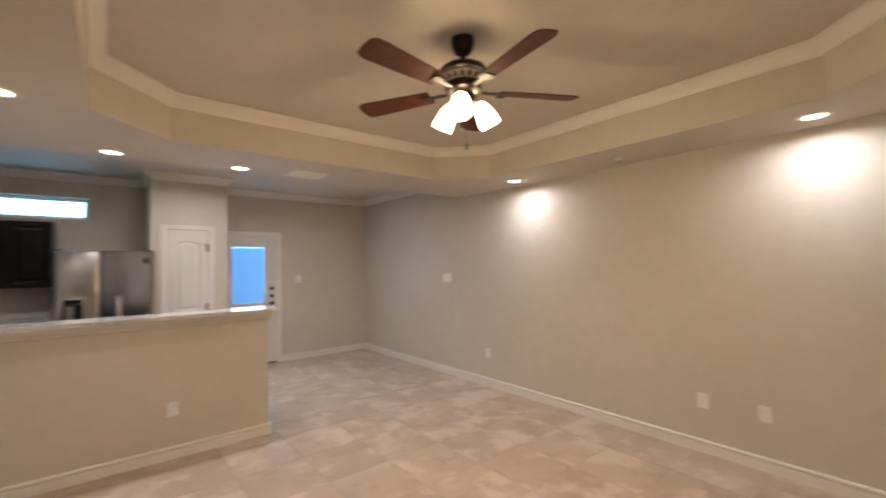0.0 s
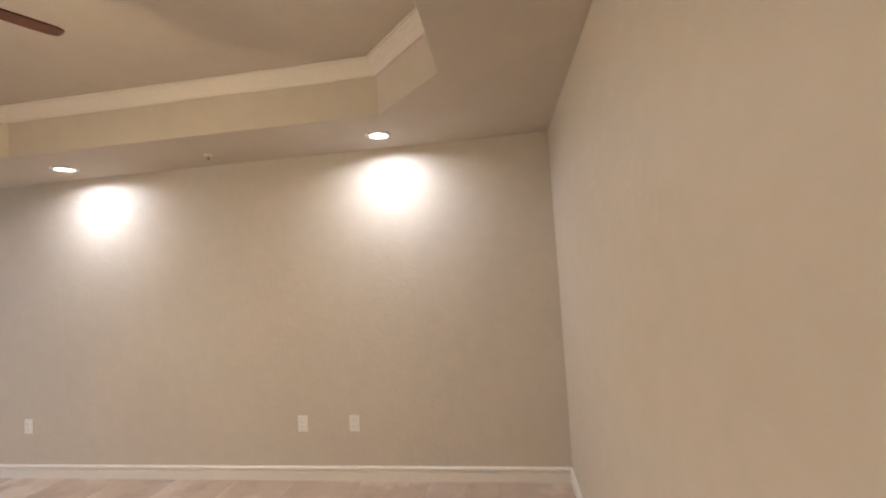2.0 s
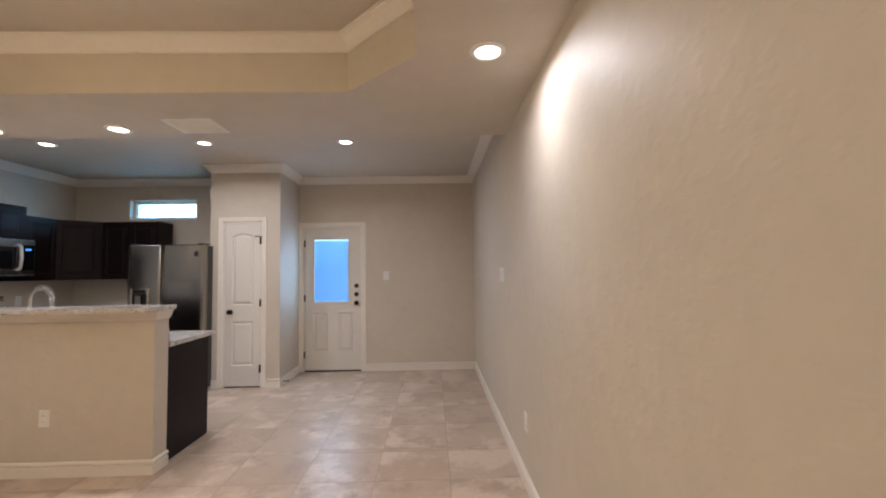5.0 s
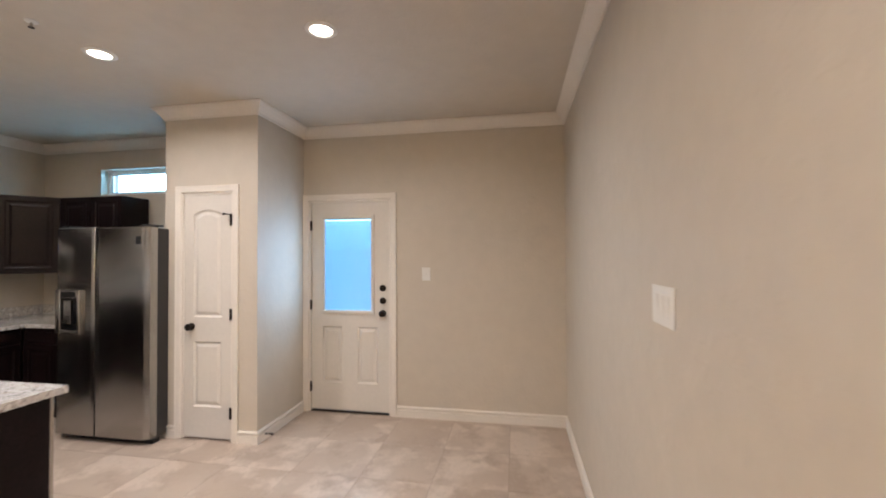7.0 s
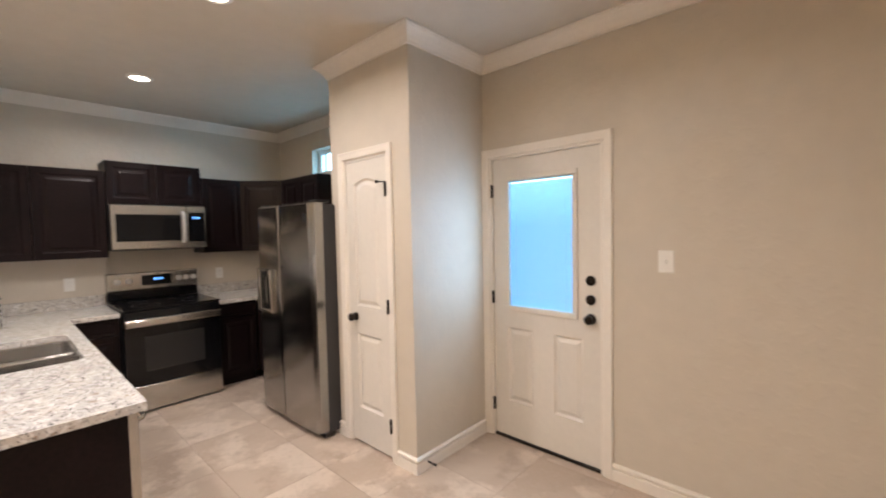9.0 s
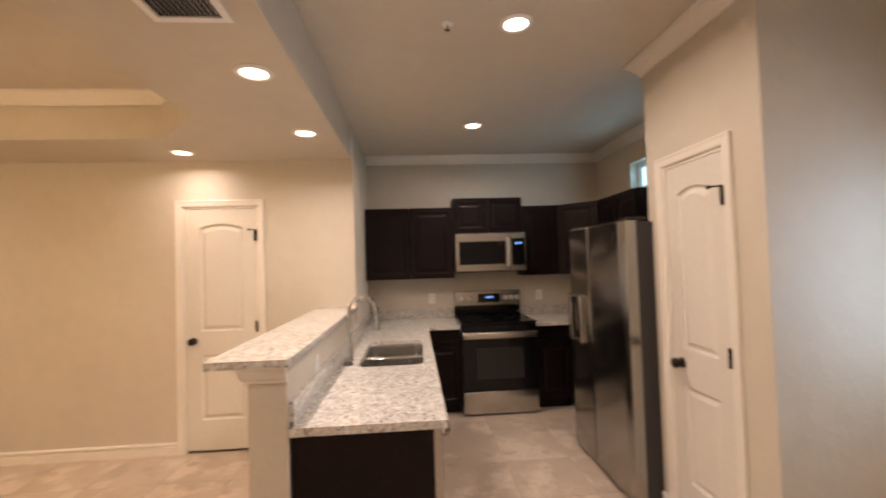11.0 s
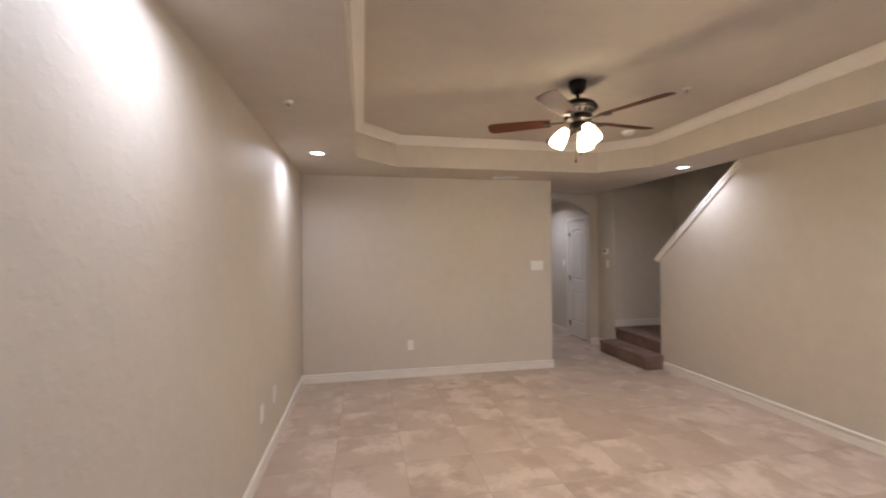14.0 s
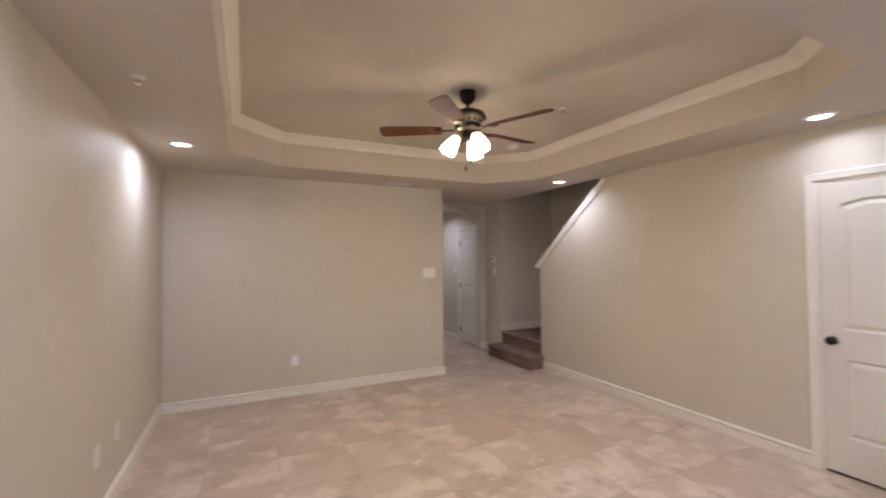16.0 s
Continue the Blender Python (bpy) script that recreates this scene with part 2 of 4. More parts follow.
def sweep(profile, path, closed=False, bm=None):
    """Moulding: profile of (distance to the left of the path, z) carried along a plan path with mitred corners."""
    bm = bm or bmesh.new()
    n = len(path)
    rings = []
    for i in range(n):
        p = Vector(path[i])
        a = (p - Vector(path[i - 1])).normalized() if (closed or i > 0) else None
        b = (Vector(path[(i + 1) % n]) - p).normalized() if (closed or i < n - 1) else None
        a, b = a or b, b or a
        na, nb = Vector((-a.y, a.x)), Vector((-b.y, b.x))
        mit = (na + nb).normalized()
        mit = mit / max(mit.dot(na), 0.2)
        rings.append([bm.verts.new((p.x + mit.x * d, p.y + mit.y * d, z)) for d, z in profile])
    k = len(profile)
    for i in range(n if closed else n - 1):
        a, b = rings[i], rings[(i + 1) % n]
        for j in range(k):
            bm.faces.new((a[j], a[(j + 1) % k], b[(j + 1) % k], b[j]))
    if not closed:
        bm.faces.new(rings[0])
        bm.faces.new(rings[-1])
    return bm


def prism(outer, holes, z0, z1, bm=None):
    """A slab with holes from plan loops."""
    bm = bm or bmesh.new()
    for z in (z0, z1):
        edges = []
        for loop in (outer, *holes):
            vs = [bm.verts.new((x, y, z)) for x, y in loop]
            edges += [bm.edges.new((vs[i], vs[(i + 1) % len(vs)])) for i in range(len(vs))]
        bmesh.ops.triangle_fill(bm, use_beauty=True, use_dissolve=True, edges=edges)
    for loop in (outer, *holes):
        for i in range(len(loop)):
            (ax, ay), (bx, by) = loop[i], loop[(i + 1) % len(loop)]
            bm.faces.new([bm.verts.new(c) for c in ((ax, ay, z0), (bx, by, z0), (bx, by, z1), (ax, ay, z1))])
    bmesh.ops.remove_doubles(bm, verts=bm.verts, dist=1e-5)
    return bm


def turned(bm, m):
    bmesh.ops.transform(bm, matrix=m, verts=bm.verts)
    return bm


def rounded(x0, x1, y0, y1, r, n=6):
    pts = []
    for cx, cy, a0 in ((x1 - r, y1 - r, 0), (x0 + r, y1 - r, 90), (x0 + r, y0 + r, 180), (x1 - r, y0 + r, 270)):
        for k in range(n + 1):
            a = radians(a0 + 90 * k / n)
            pts.append((cx + r * math.cos(a), cy + r * math.sin(a)))
    return pts


# local frames for things on a wall: x along the wall, z up, -y out of the wall into the room
ON_NORTH = lambda x, z: pose(x, YN, z)
ON_SOUTH = lambda x, z: pose(x, 0, z, 0, 0, 180)
ON_EAST = lambda y, z: pose(0, y, z, 0, 0, -90)
ON_WEST = lambda y, z, x=XW: pose(x, y, z, 0, 0, 90)

# upright panel: loops drawn in x and z, thickness along y
UPRIGHT = Matrix(((1, 0, 0, 0), (0, 0, 1, 0), (0, 1, 0, 0), (0, 0, 0, 1)))


def wall_panel(u0, u1, z0, z1, holes, t0, t1):
    """An upright wall in x and z, from y = t0 to t1, with rectangular openings (u0, u1, z0, z1)."""
    rect = lambda a, b, c, d: [(a, c), (b, c), (b, d), (a, d)]
    doors = [h for h in holes if h[2] <= z0]
    outer = [(u0, z0)]
    for a, b, c, d in sorted(doors):
        outer += [(a, z0), (a, d), (b, d), (b, z0)]
    outer += [(u1, z0), (u1, z1), (u0, z1)]
    return turned(prism(outer, [rect(*h) for h in holes if h[2] > z0], t0, t1), UPRIGHT)


# ---- structure: walls ----
# door and window openings
ED = (-2.42, -1.595, 0.0, 2.04)       # outside door
KWIN = (-4.855, -3.93, 2.17, 2.45)    # kitchen window
structure("wall_north", wall_panel(KW - 0.15, 0.15, 0, 2.9, [ED, KWIN], YN, YN + 0.16), PAINT, "beige textured painted wall with outside door and high window")
structure("wall_east", boxed(0, 0.15, -0.15, YN - 0.001, 0, 2.9), PAINT, "long beige painted wall with knockdown texture")
structure("wall_south", boxed(-3.131, -0.001, -0.12, 0, 0, 2.9, 0.012, 3), PAINT, "beige painted wall with outlet and switch plate")
structure("wall_passage", boxed(-3.131, -3.01, -3.2, -0.121, 0, 2.9), PAINT, "beige painted wall of the passage")

CD = (3.43, 4.035, 0.0, 2.045)        # closet door
kb = wall_panel(1.6, YB, 0, 2.6, [CD], 0, 0.12)
sl = turned(prism([(0.35, 0), (1.6, 0), (1.6, 2.6), (1.54, SOF), (0.35, 1.44)], [], 0, 0.12), UPRIGHT)
tmp = bpy.data.meshes.new("slope")
sl.to_mesh(tmp)
sl.free()
kb.from_mesh(tmp)
bpy.data.meshes.remove(tmp)
turned(kb, pose(XW, 0, 0, 0, 0, 90))
structure("wall_west", kb, PAINT, "beige painted stair wall with sloping top and closet door")
structure("wall_kitchen_south", boxed(KW, XW - 0.121, YB - 0.13, YB, 0, 2.9), PAINT, "beige painted wall beside the kitchen cabinets")
structure("wall_corner", boxed(XW - 0.12, XW + 0.0015, YB - 0.002, YB + 0.012, 0, 2.7, 0.006, 2), PAINT, "rounded beige wall corner")
structure("wall_kitchen_west", boxed(KW - 0.15, KW, YB - 0.13, YN - 0.001, 0, 2.9), PAINT, "beige painted kitchen wall behind cabinets")
# pantry box
PX0, PX1, PY = -3.335, -2.478, 6.83
PD = (-3.170, -2.700, 0.0, 2.03)
structure("wall_pantry_front", wall_panel(PX0, PX1, 0, 2.76, [PD], PY, PY + 0.11), PAINT, "beige painted pantry wall with white door")
structure("wall_pantry_side", boxed(PX1 - 0.11, PX1 - 0.0005, PY + 0.111, YN - 0.001, 0, 2.76), PAINT, "beige painted pantry side wall")
structure("wall_pantry_kitchen", boxed(PX0 + 0.0005, PX0 + 0.11, PY + 0.111, YN - 0.001, 0, 2.76), PAINT, "beige painted pantry wall beside the refrigerator")
# half wall of the bar
structure("wall_half", boxed(XW + 0.002, -2.565, 4.685, 4.842, 0, 1.133, 0.008, 3), PAINT, "beige painted half wall under the bar top")
# arch wall and hall
arch = [(-4.47, 0), (-4.325, 0)]
for k in range(17):
    dx = -0.58 + 1.16 * k / 16
    arch.append((-3.745 + dx, 2.355 - 0.70 * dx * dx))
arch += [(-3.165, 0), (-3.132, 0), (-3.132, 2.6), (-4.47, 2.6)]
structure("wall_arch", turned(prism(arch, [], -1.21, -1.09), UPRIGHT), PAINT, "beige painted wall with arched opening to the hall")
structure("wall_pier", boxed(-4.59, -4.4705, -1.21, -0.63, 0, 2.6), PAINT, "beige painted wall pier with thermostat")
structure("wall_hall", turned(wall_panel(-3.2, -1.211, 0, 2.6, [(-1.82, -1.235, 0.0, 2.03)], 0, 0.12), pose(-4.35, 0, 0, 0, 0, 90)), PAINT, "pale painted hall wall with white door")
structure("wall_hall_end", boxed(-4.6, -3.0, -3.32, -3.2, 0, 2.6), PAINT, "beige painted wall at the end of the hall")
# stairwell, open to the upper floor
structure("wall_stair_south", boxed(-5.62, -4.591, -0.75, -0.63, 0, 5.2), PAINT, "beige painted wall of the stairwell")
structure("wall_stair_west", boxed(-5.62, -5.5, -0.629, YB - 0.131, 0, 5.2), PAINT, "beige painted outer wall of the stairwell")
structure("wall_stair_north", boxed(-5.499, -4.586, YB - 0.26, YB - 0.131, 2.0, 5.2), PAINT, "beige painted wall at the top of the stairs")
structure("wall_stair_upper", boxed(-4.59, -4.4655, -0.75, YB - 0.131, 2.7605, 5.2), PAINT, "beige painted upper wall of the stairwell")
structure("ceiling_stair", boxed(-5.62, -4.46, -0.75, YB, 5.2, 5.3), CEILING_PAINT, "painted ceiling over the stairwell")

# ---- structure: ceilings ----
TX0, TX1, TY0, TY1, CUT = -3.825, -0.645, 0.625, 4.055, 0.42
TRAY = [(TX0 + CUT, TY0), (TX1 - CUT, TY0), (TX1, TY0 + CUT), (TX1, TY1 - CUT), (TX1 - CUT, TY1), (TX0 + CUT, TY1), (TX0, TY1 - CUT), (TX0, TY0 + CUT)]
sof = prism([(XW, 0.0), (0, 0.0), (0, YB), (XW, YB)], [TRAY], SOF, 2.76)
structure("ceiling_soffit", sof, CEILING_PAINT, "beige dropped ceiling border with octagonal tray opening")
structure("ceiling_passage", boxed(-4.47, -3.0, -3.2, -0.0005, SOF, 2.76), CEILING_PAINT, "low beige passage ceiling")
structure("ceiling", boxed(XW, 0, 0, YB, CEIL + 0.016, 2.95), CEILING_PAINT, "beige painted tray ceiling")
structure("ceiling_kitchen", boxed(KW, 0, YB + 0.0005, YN, CEIL, 2.95), CEILING_PAINT, "beige painted kitchen ceiling")
# unseen slab, added only to stop sky light entering from above
structure("sky_blocker", boxed(-6.2, 0.6, -3.9, 8.1, 5.31, 5.45), GROUT, "plain unseen slab added over the house to block sky light")

# ---- structure: mouldings ----
CROWN = [(0, 0), (0, -0.095), (0.012, -0.095), (0.016, -0.080), (0.030, -0.058), (0.055, -0.030), (0.068, -0.020), (0.072, -0.012), (0.080, -0.012), (0.080, 0)]
at_z = lambda prof, z: [(d, z + h) for d, h in prof]
structure("trim_crown_tray", sweep(at_z([(d, h * 0.9) for d, h in CROWN], CEIL + 0.015), TRAY, True), TRIM, "white crown moulding round the tray ceiling")
structure("trim_crown_kitchen", sweep(at_z(CROWN, CEIL - 0.001), [(0, YB + 0.001), (0, YN), (PX1, YN), (PX1, PY), (PX0, PY), (PX0, YN), (KW, YN), (KW, YB + 0.001)]), TRIM, "white crown moulding round the kitchen ceiling")
BASE = [(0, 0), (0.015, 0), (0.015, 0.062), (0.012, 0.067), (0.003, 0.069), (0.003, 0.077), (0.016, 0.080), (0.018, 0.088), (0.014, 0.097), (0.006, 0.102), (0.0, 0.102)]


def baseboard(path):
    structure("baseboard", sweep(BASE, path), TRIM, "white moulded baseboard along the floor")


baseboard([(-3.131, -0.12), (-3.131, 0), (0, 0), (0, YN), (-1.535, YN)])
baseboard([(PX1, YN - 0.022), (PX1, PY), (-2.641, PY)])
baseboard([(-3.229, PY), (PX0, PY), (PX0, PY + 0.04)])
baseboard([(XW, 3.37), (XW, 0.355)])
baseboard([(XW, 4.684), (XW, 4.095)])
baseboard([(-2.566, 4.842), (-2.565, 4.685), (XW + 0.016, 4.685)])
baseboard([(-4.35, -1.88), (-4.35, -3.18)])
baseboard([(-4.4700, -0.62), (-4.4700, -1.09), (-4.325, -1.09)])
# capital moulding under the bar top
CAPITAL = [(0, 0), (0.009, 0), (0.012, 0.004), (0.012, 0.013), (0.018, 0.018), (0.022, 0.030), (0.027, 0.046), (0.027, 0.052), (0.034, 0.055), (0.034, 0.066), (0, 0.066)]
structure("trim_half_wall", sweep([(d, z + 1.066) for d, z in CAPITAL], [(-2.566, 4.842), (-2.565, 4.685), (XW + 0.003, 4.685)]), TRIM, "painted moulding under the bar top")
# sloping cap of the stair wall
slope = math.atan2(SOF - 1.44, 1.54 - 0.35)
length = math.hypot(SOF - 1.44, 1.54 - 0.35)
capm = pose(XW - 0.06, 0.35, 1.44) @ Matrix.Rotation(slope, 4, "X")
cb = boxed(-0.085, 0.088, -0.09, length - 0.01, 0.001, 0.030, 0.006)
box(cb, 0.0605, 0.078, -0.07, length - 0.03, -0.035, 0.0005, 0.004)
structure("trim_stair_cap", turned(cb, capm), TRIM, "white sloping cap on the stair wall")


# ---- doors ----
def panel_loop(x0, x1, z0, z1, rise, ins):
    pts = [(x0 + ins, z0 + ins), (x1 - ins, z0 + ins)]
    n = 10 if rise else 1
    for k in range(n + 1):
        u = k / n
        x = (x1 - ins) + (x0 - x1 + 2 * ins) * u
        pts.append((x, z1 - ins - rise + rise * (1 - (2 * u - 1) ** 2)))
    return pts


def panelled(w, h, t, panels, steps, holes=()):
    """A leaf w by h, front at y = -t, with moulded panels (x0, x1, z0, z1, rise); steps: (inset, depth) rings."""
    bm = bmesh.new()
    rect = [(0, 0), (w, 0), (w, h), (0, h)]
    hol = [[(a, c), (b, c), (b, d), (a, d)] for a, b, c, d in holes]
    for y, loops in ((-t, [rect] + [panel_loop(*p, 0) for p in panels] + hol), (0, [rect] + hol)):
        edges = []
        for loop in loops:
            vs = [bm.verts.new((x, y, z)) for x, z in loop]
            edges += [bm.edges.new((vs[i], vs[(i + 1) % len(vs)])) for i in range(len(vs))]
        bmesh.ops.triangle_fill(bm, use_beauty=True, use_dissolve=True, edges=edges)
    for loop in [rect] + hol:
        for i in range(len(loop)):
            (ax, az), (bx, bz) = loop[i], loop[(i + 1) % len(loop)]
            bm.faces.new([bm.verts.new(c) for c in ((ax, -t, az), (bx, -t, bz), (bx, 0, bz), (ax, 0, az))])
    for p in panels:
        rings = [[bm.verts.new((x, -t + d, z)) for x, z in panel_loop(*p, i)] for i, d in [(0, 0)] + list(steps)]
        for a, b in zip(rings, rings[1:]):
            for k in range(len(a)):
                bm.faces.new((a[k], a[(k + 1) % len(a)], b[(k + 1) % len(a)], b[k]))
        bm.faces.new(rings[-1])
    bmesh.ops.remove_doubles(bm, verts=bm.verts, dist=1e-5)
    return bm


DOOR_STEPS = ((0.004, 0.006), (0.012, 0.012), (0.020, 0.012), (0.044, 0.002))
CASING = [(0, 0), (0.006, 0.010), (0.012, 0.013), (0.040, 0.016), (0.052, 0.019), (0.058, 0.017), (0.058, 0)]


def casing(w, h):
    """Moulded surround of an opening w by h, in the local frame of a wall."""
    b = sweep(CASING, [(0, 0.0), (0, h), (w, h), (w, 0.0)])
    return turned(b, Matrix(((1, 0, 0, 0), (0, 0, -1, 0), (0, 1, 0, 0), (0, 0, 0, 1))))


def knob(parent, x, z, y, plate=0.030):
    k = part("knob", turned(lathe([(plate, 0), (plate, 0.006), (plate * 0.8, 0.010), (0.018, 0.012), (0.015, 0.018), (0.016, 0.026), (0.024, 0.030), (0.029, 0.040), (0.028, 0.049), (0.018, 0.058), (0.0, 0.060)], 24), pose(x, y, z, 90)), BRONZE, parent, "black bronze door knob", True)
    return k


def hinge(parent, x, z, y, pin=False):
    b = boxed(x - 0.012, x + 0.012, y - 0.004, y, z - 0.045, z + 0.045)
    tube([(x, y - 0.007, z - 0.047), (x, y - 0.007, z + 0.047)], 0.007, 10, b)
    h = part("hinge", b, BRONZE, parent, "black metal hinge")
    if pin:
        s = tube([(x, y - 0.010, z + 0.045), (x - 0.014, y - 0.022, z + 0.046), (x - 0.034, y - 0.040, z + 0.046)], 0.0045, 8)
        lathe([(0.010, 0), (0.010, 0.010)], 12, s, pose(x - 0.036, y - 0.040, z + 0.046, 90))
        tube([(x, y - 0.010, z + 0.046), (x + 0.016, y - 0.022, z + 0.046)], 0.0045, 8, s)
        part("door_stop_pin", s, BRONZE, h)


def interior_door(name, m, w, h, label, knob_side, pin=True, inset=0.055):
    """Two-panel arch-top door in its casing; local x along the wall, -y into the room."""
    d = thing(name, m, label, "door")
    d["kind"] = "structure"
    part("casing", casing(w, h), TRIM, d)
    jb = boxed(0.0005, 0.014, 0.001, 0.109, 0.0, h - 0.0005)
    box(jb, w - 0.014, w - 0.0005, 0.001, 0.109, 0.0, h - 0.0005)
    box(jb, 0.0145, w - 0.0145, 0.001, 0.109, h - 0.014, h - 0.0005)
    part("jamb", jb, TRIM, d)
    sw, sh = w - 0.034, h - 0.034
    x0, x1 = 0.20 * sw, 0.80 * sw
    leaf = part("leaf", panelled(sw, sh, 0.035, [(x0, x1, 0.985, sh - 0.125, 0.035), (x0, x1, 0.250, 0.785, 0.0)], DOOR_STEPS), DOOR_PAINT, d, m=pose(0.017, 0.040, 0.018))
    kx = inset if knob_side == "a" else sw - inset
    if knob_side != "none":
        knob(leaf, kx, 0.905, -0.035)
    hx = w - 0.017 if knob_side == "a" else 0.017
    for i, z in enumerate((0.23, 1.03, 1.80)):
        hinge(d, hx, z, 0.003, pin and i == 2)
    # dark strip painted in as the shade under the leaf
    part("threshold_shade", boxed(0.015, w - 0.015, 0.03, 0.10, 0.0015, 0.014), GAP_SHADE, d)
    return d


interior_door("door_1", pose(PD[0], PY, 0), PD[1] - PD[0], PD[3], "narrow white two-panel arch-top pantry door, closed, bronze knob", "a", True, 0.072)
interior_door("door_2", ON_WEST(CD[0], 0), CD[1] - CD[0], CD[3], "white two-panel arch-top closet door, closed, bronze knob", "a")
interior_door("door_3", ON_WEST(-1.82, 0, -4.35), 0.585, 2.03, "white two-panel arch-top hall door, closed, black hinges", "none", False)
# unseen dark sheets added behind the closed doors to keep their cracks black
part("closet_dark_sheet", boxed(-4.75, -4.70, 3.3, 4.2, 0, 2.2), GAP_SHADE)["kind"] = "structure"
part("pantry_dark_sheet", boxed(-3.2, -2.6, 7.3, 7.33, 0, 2.2), GAP_SHADE)["kind"] = "structure"
part("hall_closet_dark_sheet", boxed(-4.58, -4.56, -1.95, -1.22, 0, 2.2), GAP_SHADE)["kind"] = "structure"


def outside_door():
    w, h = ED[1] - ED[0], ED[3]
    d = thing("door_4", ON_NORTH(ED[0], 0), "white half-glass outside door with blinds, closed, bronze locks", "door")
    d["kind"] = "structure"
    part("casing", casing(w, h), TRIM, d)
    jb = boxed(0.0005, 0.016, 0.001, 0.159, 0.0, h - 0.0005)
    box(jb, w - 0.016, w - 0.0005, 0.001, 0.159, 0.0, h - 0.0005)
    box(jb, 0.0165, w - 0.0165, 0.001, 0.159, h - 0.016, h - 0.0005)
    part("jamb", jb, TRIM, d)
    part("threshold", boxed(0.017, w - 0.017, 0.005, 0.158, 0.001, 0.016, 0.003), BRONZE, d, "dark metal threshold")
    sw, sh = w - 0.038, h - 0.038
    gx0, gx1, gz0, gz1 = 0.125, 0.620, 0.945, 1.855
    pw = 0.17
    leaf = part("leaf", panelled(sw, sh, 0.044, [(0.115, 0.115 + pw + 0.03, 0.26, 0.80, 0.0), (sw - 0.145 - pw, sw - 0.115, 0.26, 0.80, 0.0)], DOOR_STEPS, [(gx0, gx1, gz0, gz1)]), DOOR_PAINT, d, m=pose(0.019, 0.062, 0.020))
    # glazing frame
    fr = bmesh.new()
    for a, b, c, e in ((gx0 - 0.022, gx1 + 0.022, gz1 - 0.012, gz1 + 0.022), (gx0 - 0.022, gx1 + 0.022, gz0 - 0.022, gz0 + 0.012), (gx0 - 0.022, gx0 + 0.012, gz0 + 0.0125, gz1 - 0.0125), (gx1 - 0.012, gx1 + 0.022, gz0 + 0.0125, gz1 - 0.0125)):
        box(fr, a, b, -0.056, -0.0445, c, e, 0.004)
    part("glazing_frame", fr, DOOR_PAINT, leaf)
    pane = part("pane", boxed(gx0 + 0.001, gx1 - 0.001, -0.040, -0.036, gz0 + 0.001, gz1 - 0.001), GLASS, leaf, "clear glass pane")
    pane.visible_shadow = False
    pane2 = part("pane", boxed(gx0 + 0.001, gx1 - 0.001, -0.008, -0.004, gz0 + 0.001, gz1 - 0.001), GLASS, leaf, "clear glass pane")
    pane2.visible_shadow = False
    slats = bmesh.new()
    z = gz0 + 0.022
    while z < gz1 - 0.03:
        bmesh.ops.create_cube(slats, size=1, matrix=pose((gx0 + gx1) / 2, -0.022, z, 52) @ Matrix.Diagonal((gx1 - gx0 - 0.014, 0.0155, 0.0006, 1)))
        z += 0.0125
    part("blind_slats", slats, BLIND, leaf, "closed white mini blind slats")
    part("blind_rail", box(boxed(gx0 + 0.004, gx1 - 0.004, -0.032, -0.012, gz1 - 0.021, gz1 - 0.009), gx0 + 0.006, gx1 - 0.006, -0.028, -0.016, gz0 + 0.004, gz0 + 0.014), VINYL, leaf)
    cords = bmesh.new()
    for cx in (gx0 + 0.06, gx1 - 0.06):
        tube([(cx, -0.033, gz0 + 0.01), (cx, -0.033, gz1 - 0.01)], 0.0012, 6, cords)
    part("blind_cords", cords, VINYL, leaf)
    part("blind_slider", boxed(gx1 + 0.010, gx1 + 0.018, -0.062, -0.0565, 1.62, 1.66, 0.002), PLASTIC, leaf)
    kx = sw - 0.062
    for z in (1.175, 1.055):
        part("deadbolt", turned(lathe([(0.031, 0), (0.031, 0.010), (0.026, 0.016), (0.012, 0.018), (0.012, 0.026), (0, 0.026)], 24), pose(kx, -0.044, z, 90)), BRONZE, leaf, "round black deadbolt", True)
    knob(leaf, kx, 0.935, -0.044, 0.033)
    for z in (0.24, 1.03, 1.80):
        hinge(d, 0.016, z, 0.006)
    return d


outside_door()


def kitchen_window():
    x0, x1, z0, z1 = KWIN
    w, h = x1 - x0, z1 - z0
    d = thing("window_1", ON_NORTH(x0, z0), "narrow high white vinyl transom window, daylight outside", "window")
    d["kind"] = "structure"
    fr = bmesh.new()
    for a, b, c, e in ((0.001, w - 0.001, 0.001, 0.032), (0.001, w - 0.001, h - 0.032, h - 0.001), (0.001, 0.034, 0.0325, h - 0.0325), (w - 0.034, w - 0.001, 0.0325, h - 0.0325)):
        box(fr, a, b, 0.075, 0.125, c, e, 0.004)
    for a, b, c, e in ((0.035, w - 0.035, 0.033, 0.048), (0.035, w - 0.035, h - 0.048, h - 0.033), (0.035, 0.050, 0.0485, h - 0.0485), (w - 0.050, w - 0.035, 0.0485, h - 0.0485)):
        box(fr, a, b, 0.090, 0.115, c, e, 0.003)
    part("window_frame", fr, VINYL, d)
    p = part("pane", boxed(0.045, w - 0.045, 0.100, 0.104, 0.045, h - 0.045), GLASS, d, "clear glass pane")
    p.visible_shadow = False
    part("window_sill", boxed(0.002, w - 0.002, 0.002, 0.074, 0.0005, 0.012, 0.003), TRIM, d)


kitchen_window()
backdrop = structure("backdrop", boxed(-14, 8, 16.0, 16.1, -0.19, 10), SKY_GLOW, "plain bright sky beyond the windows")


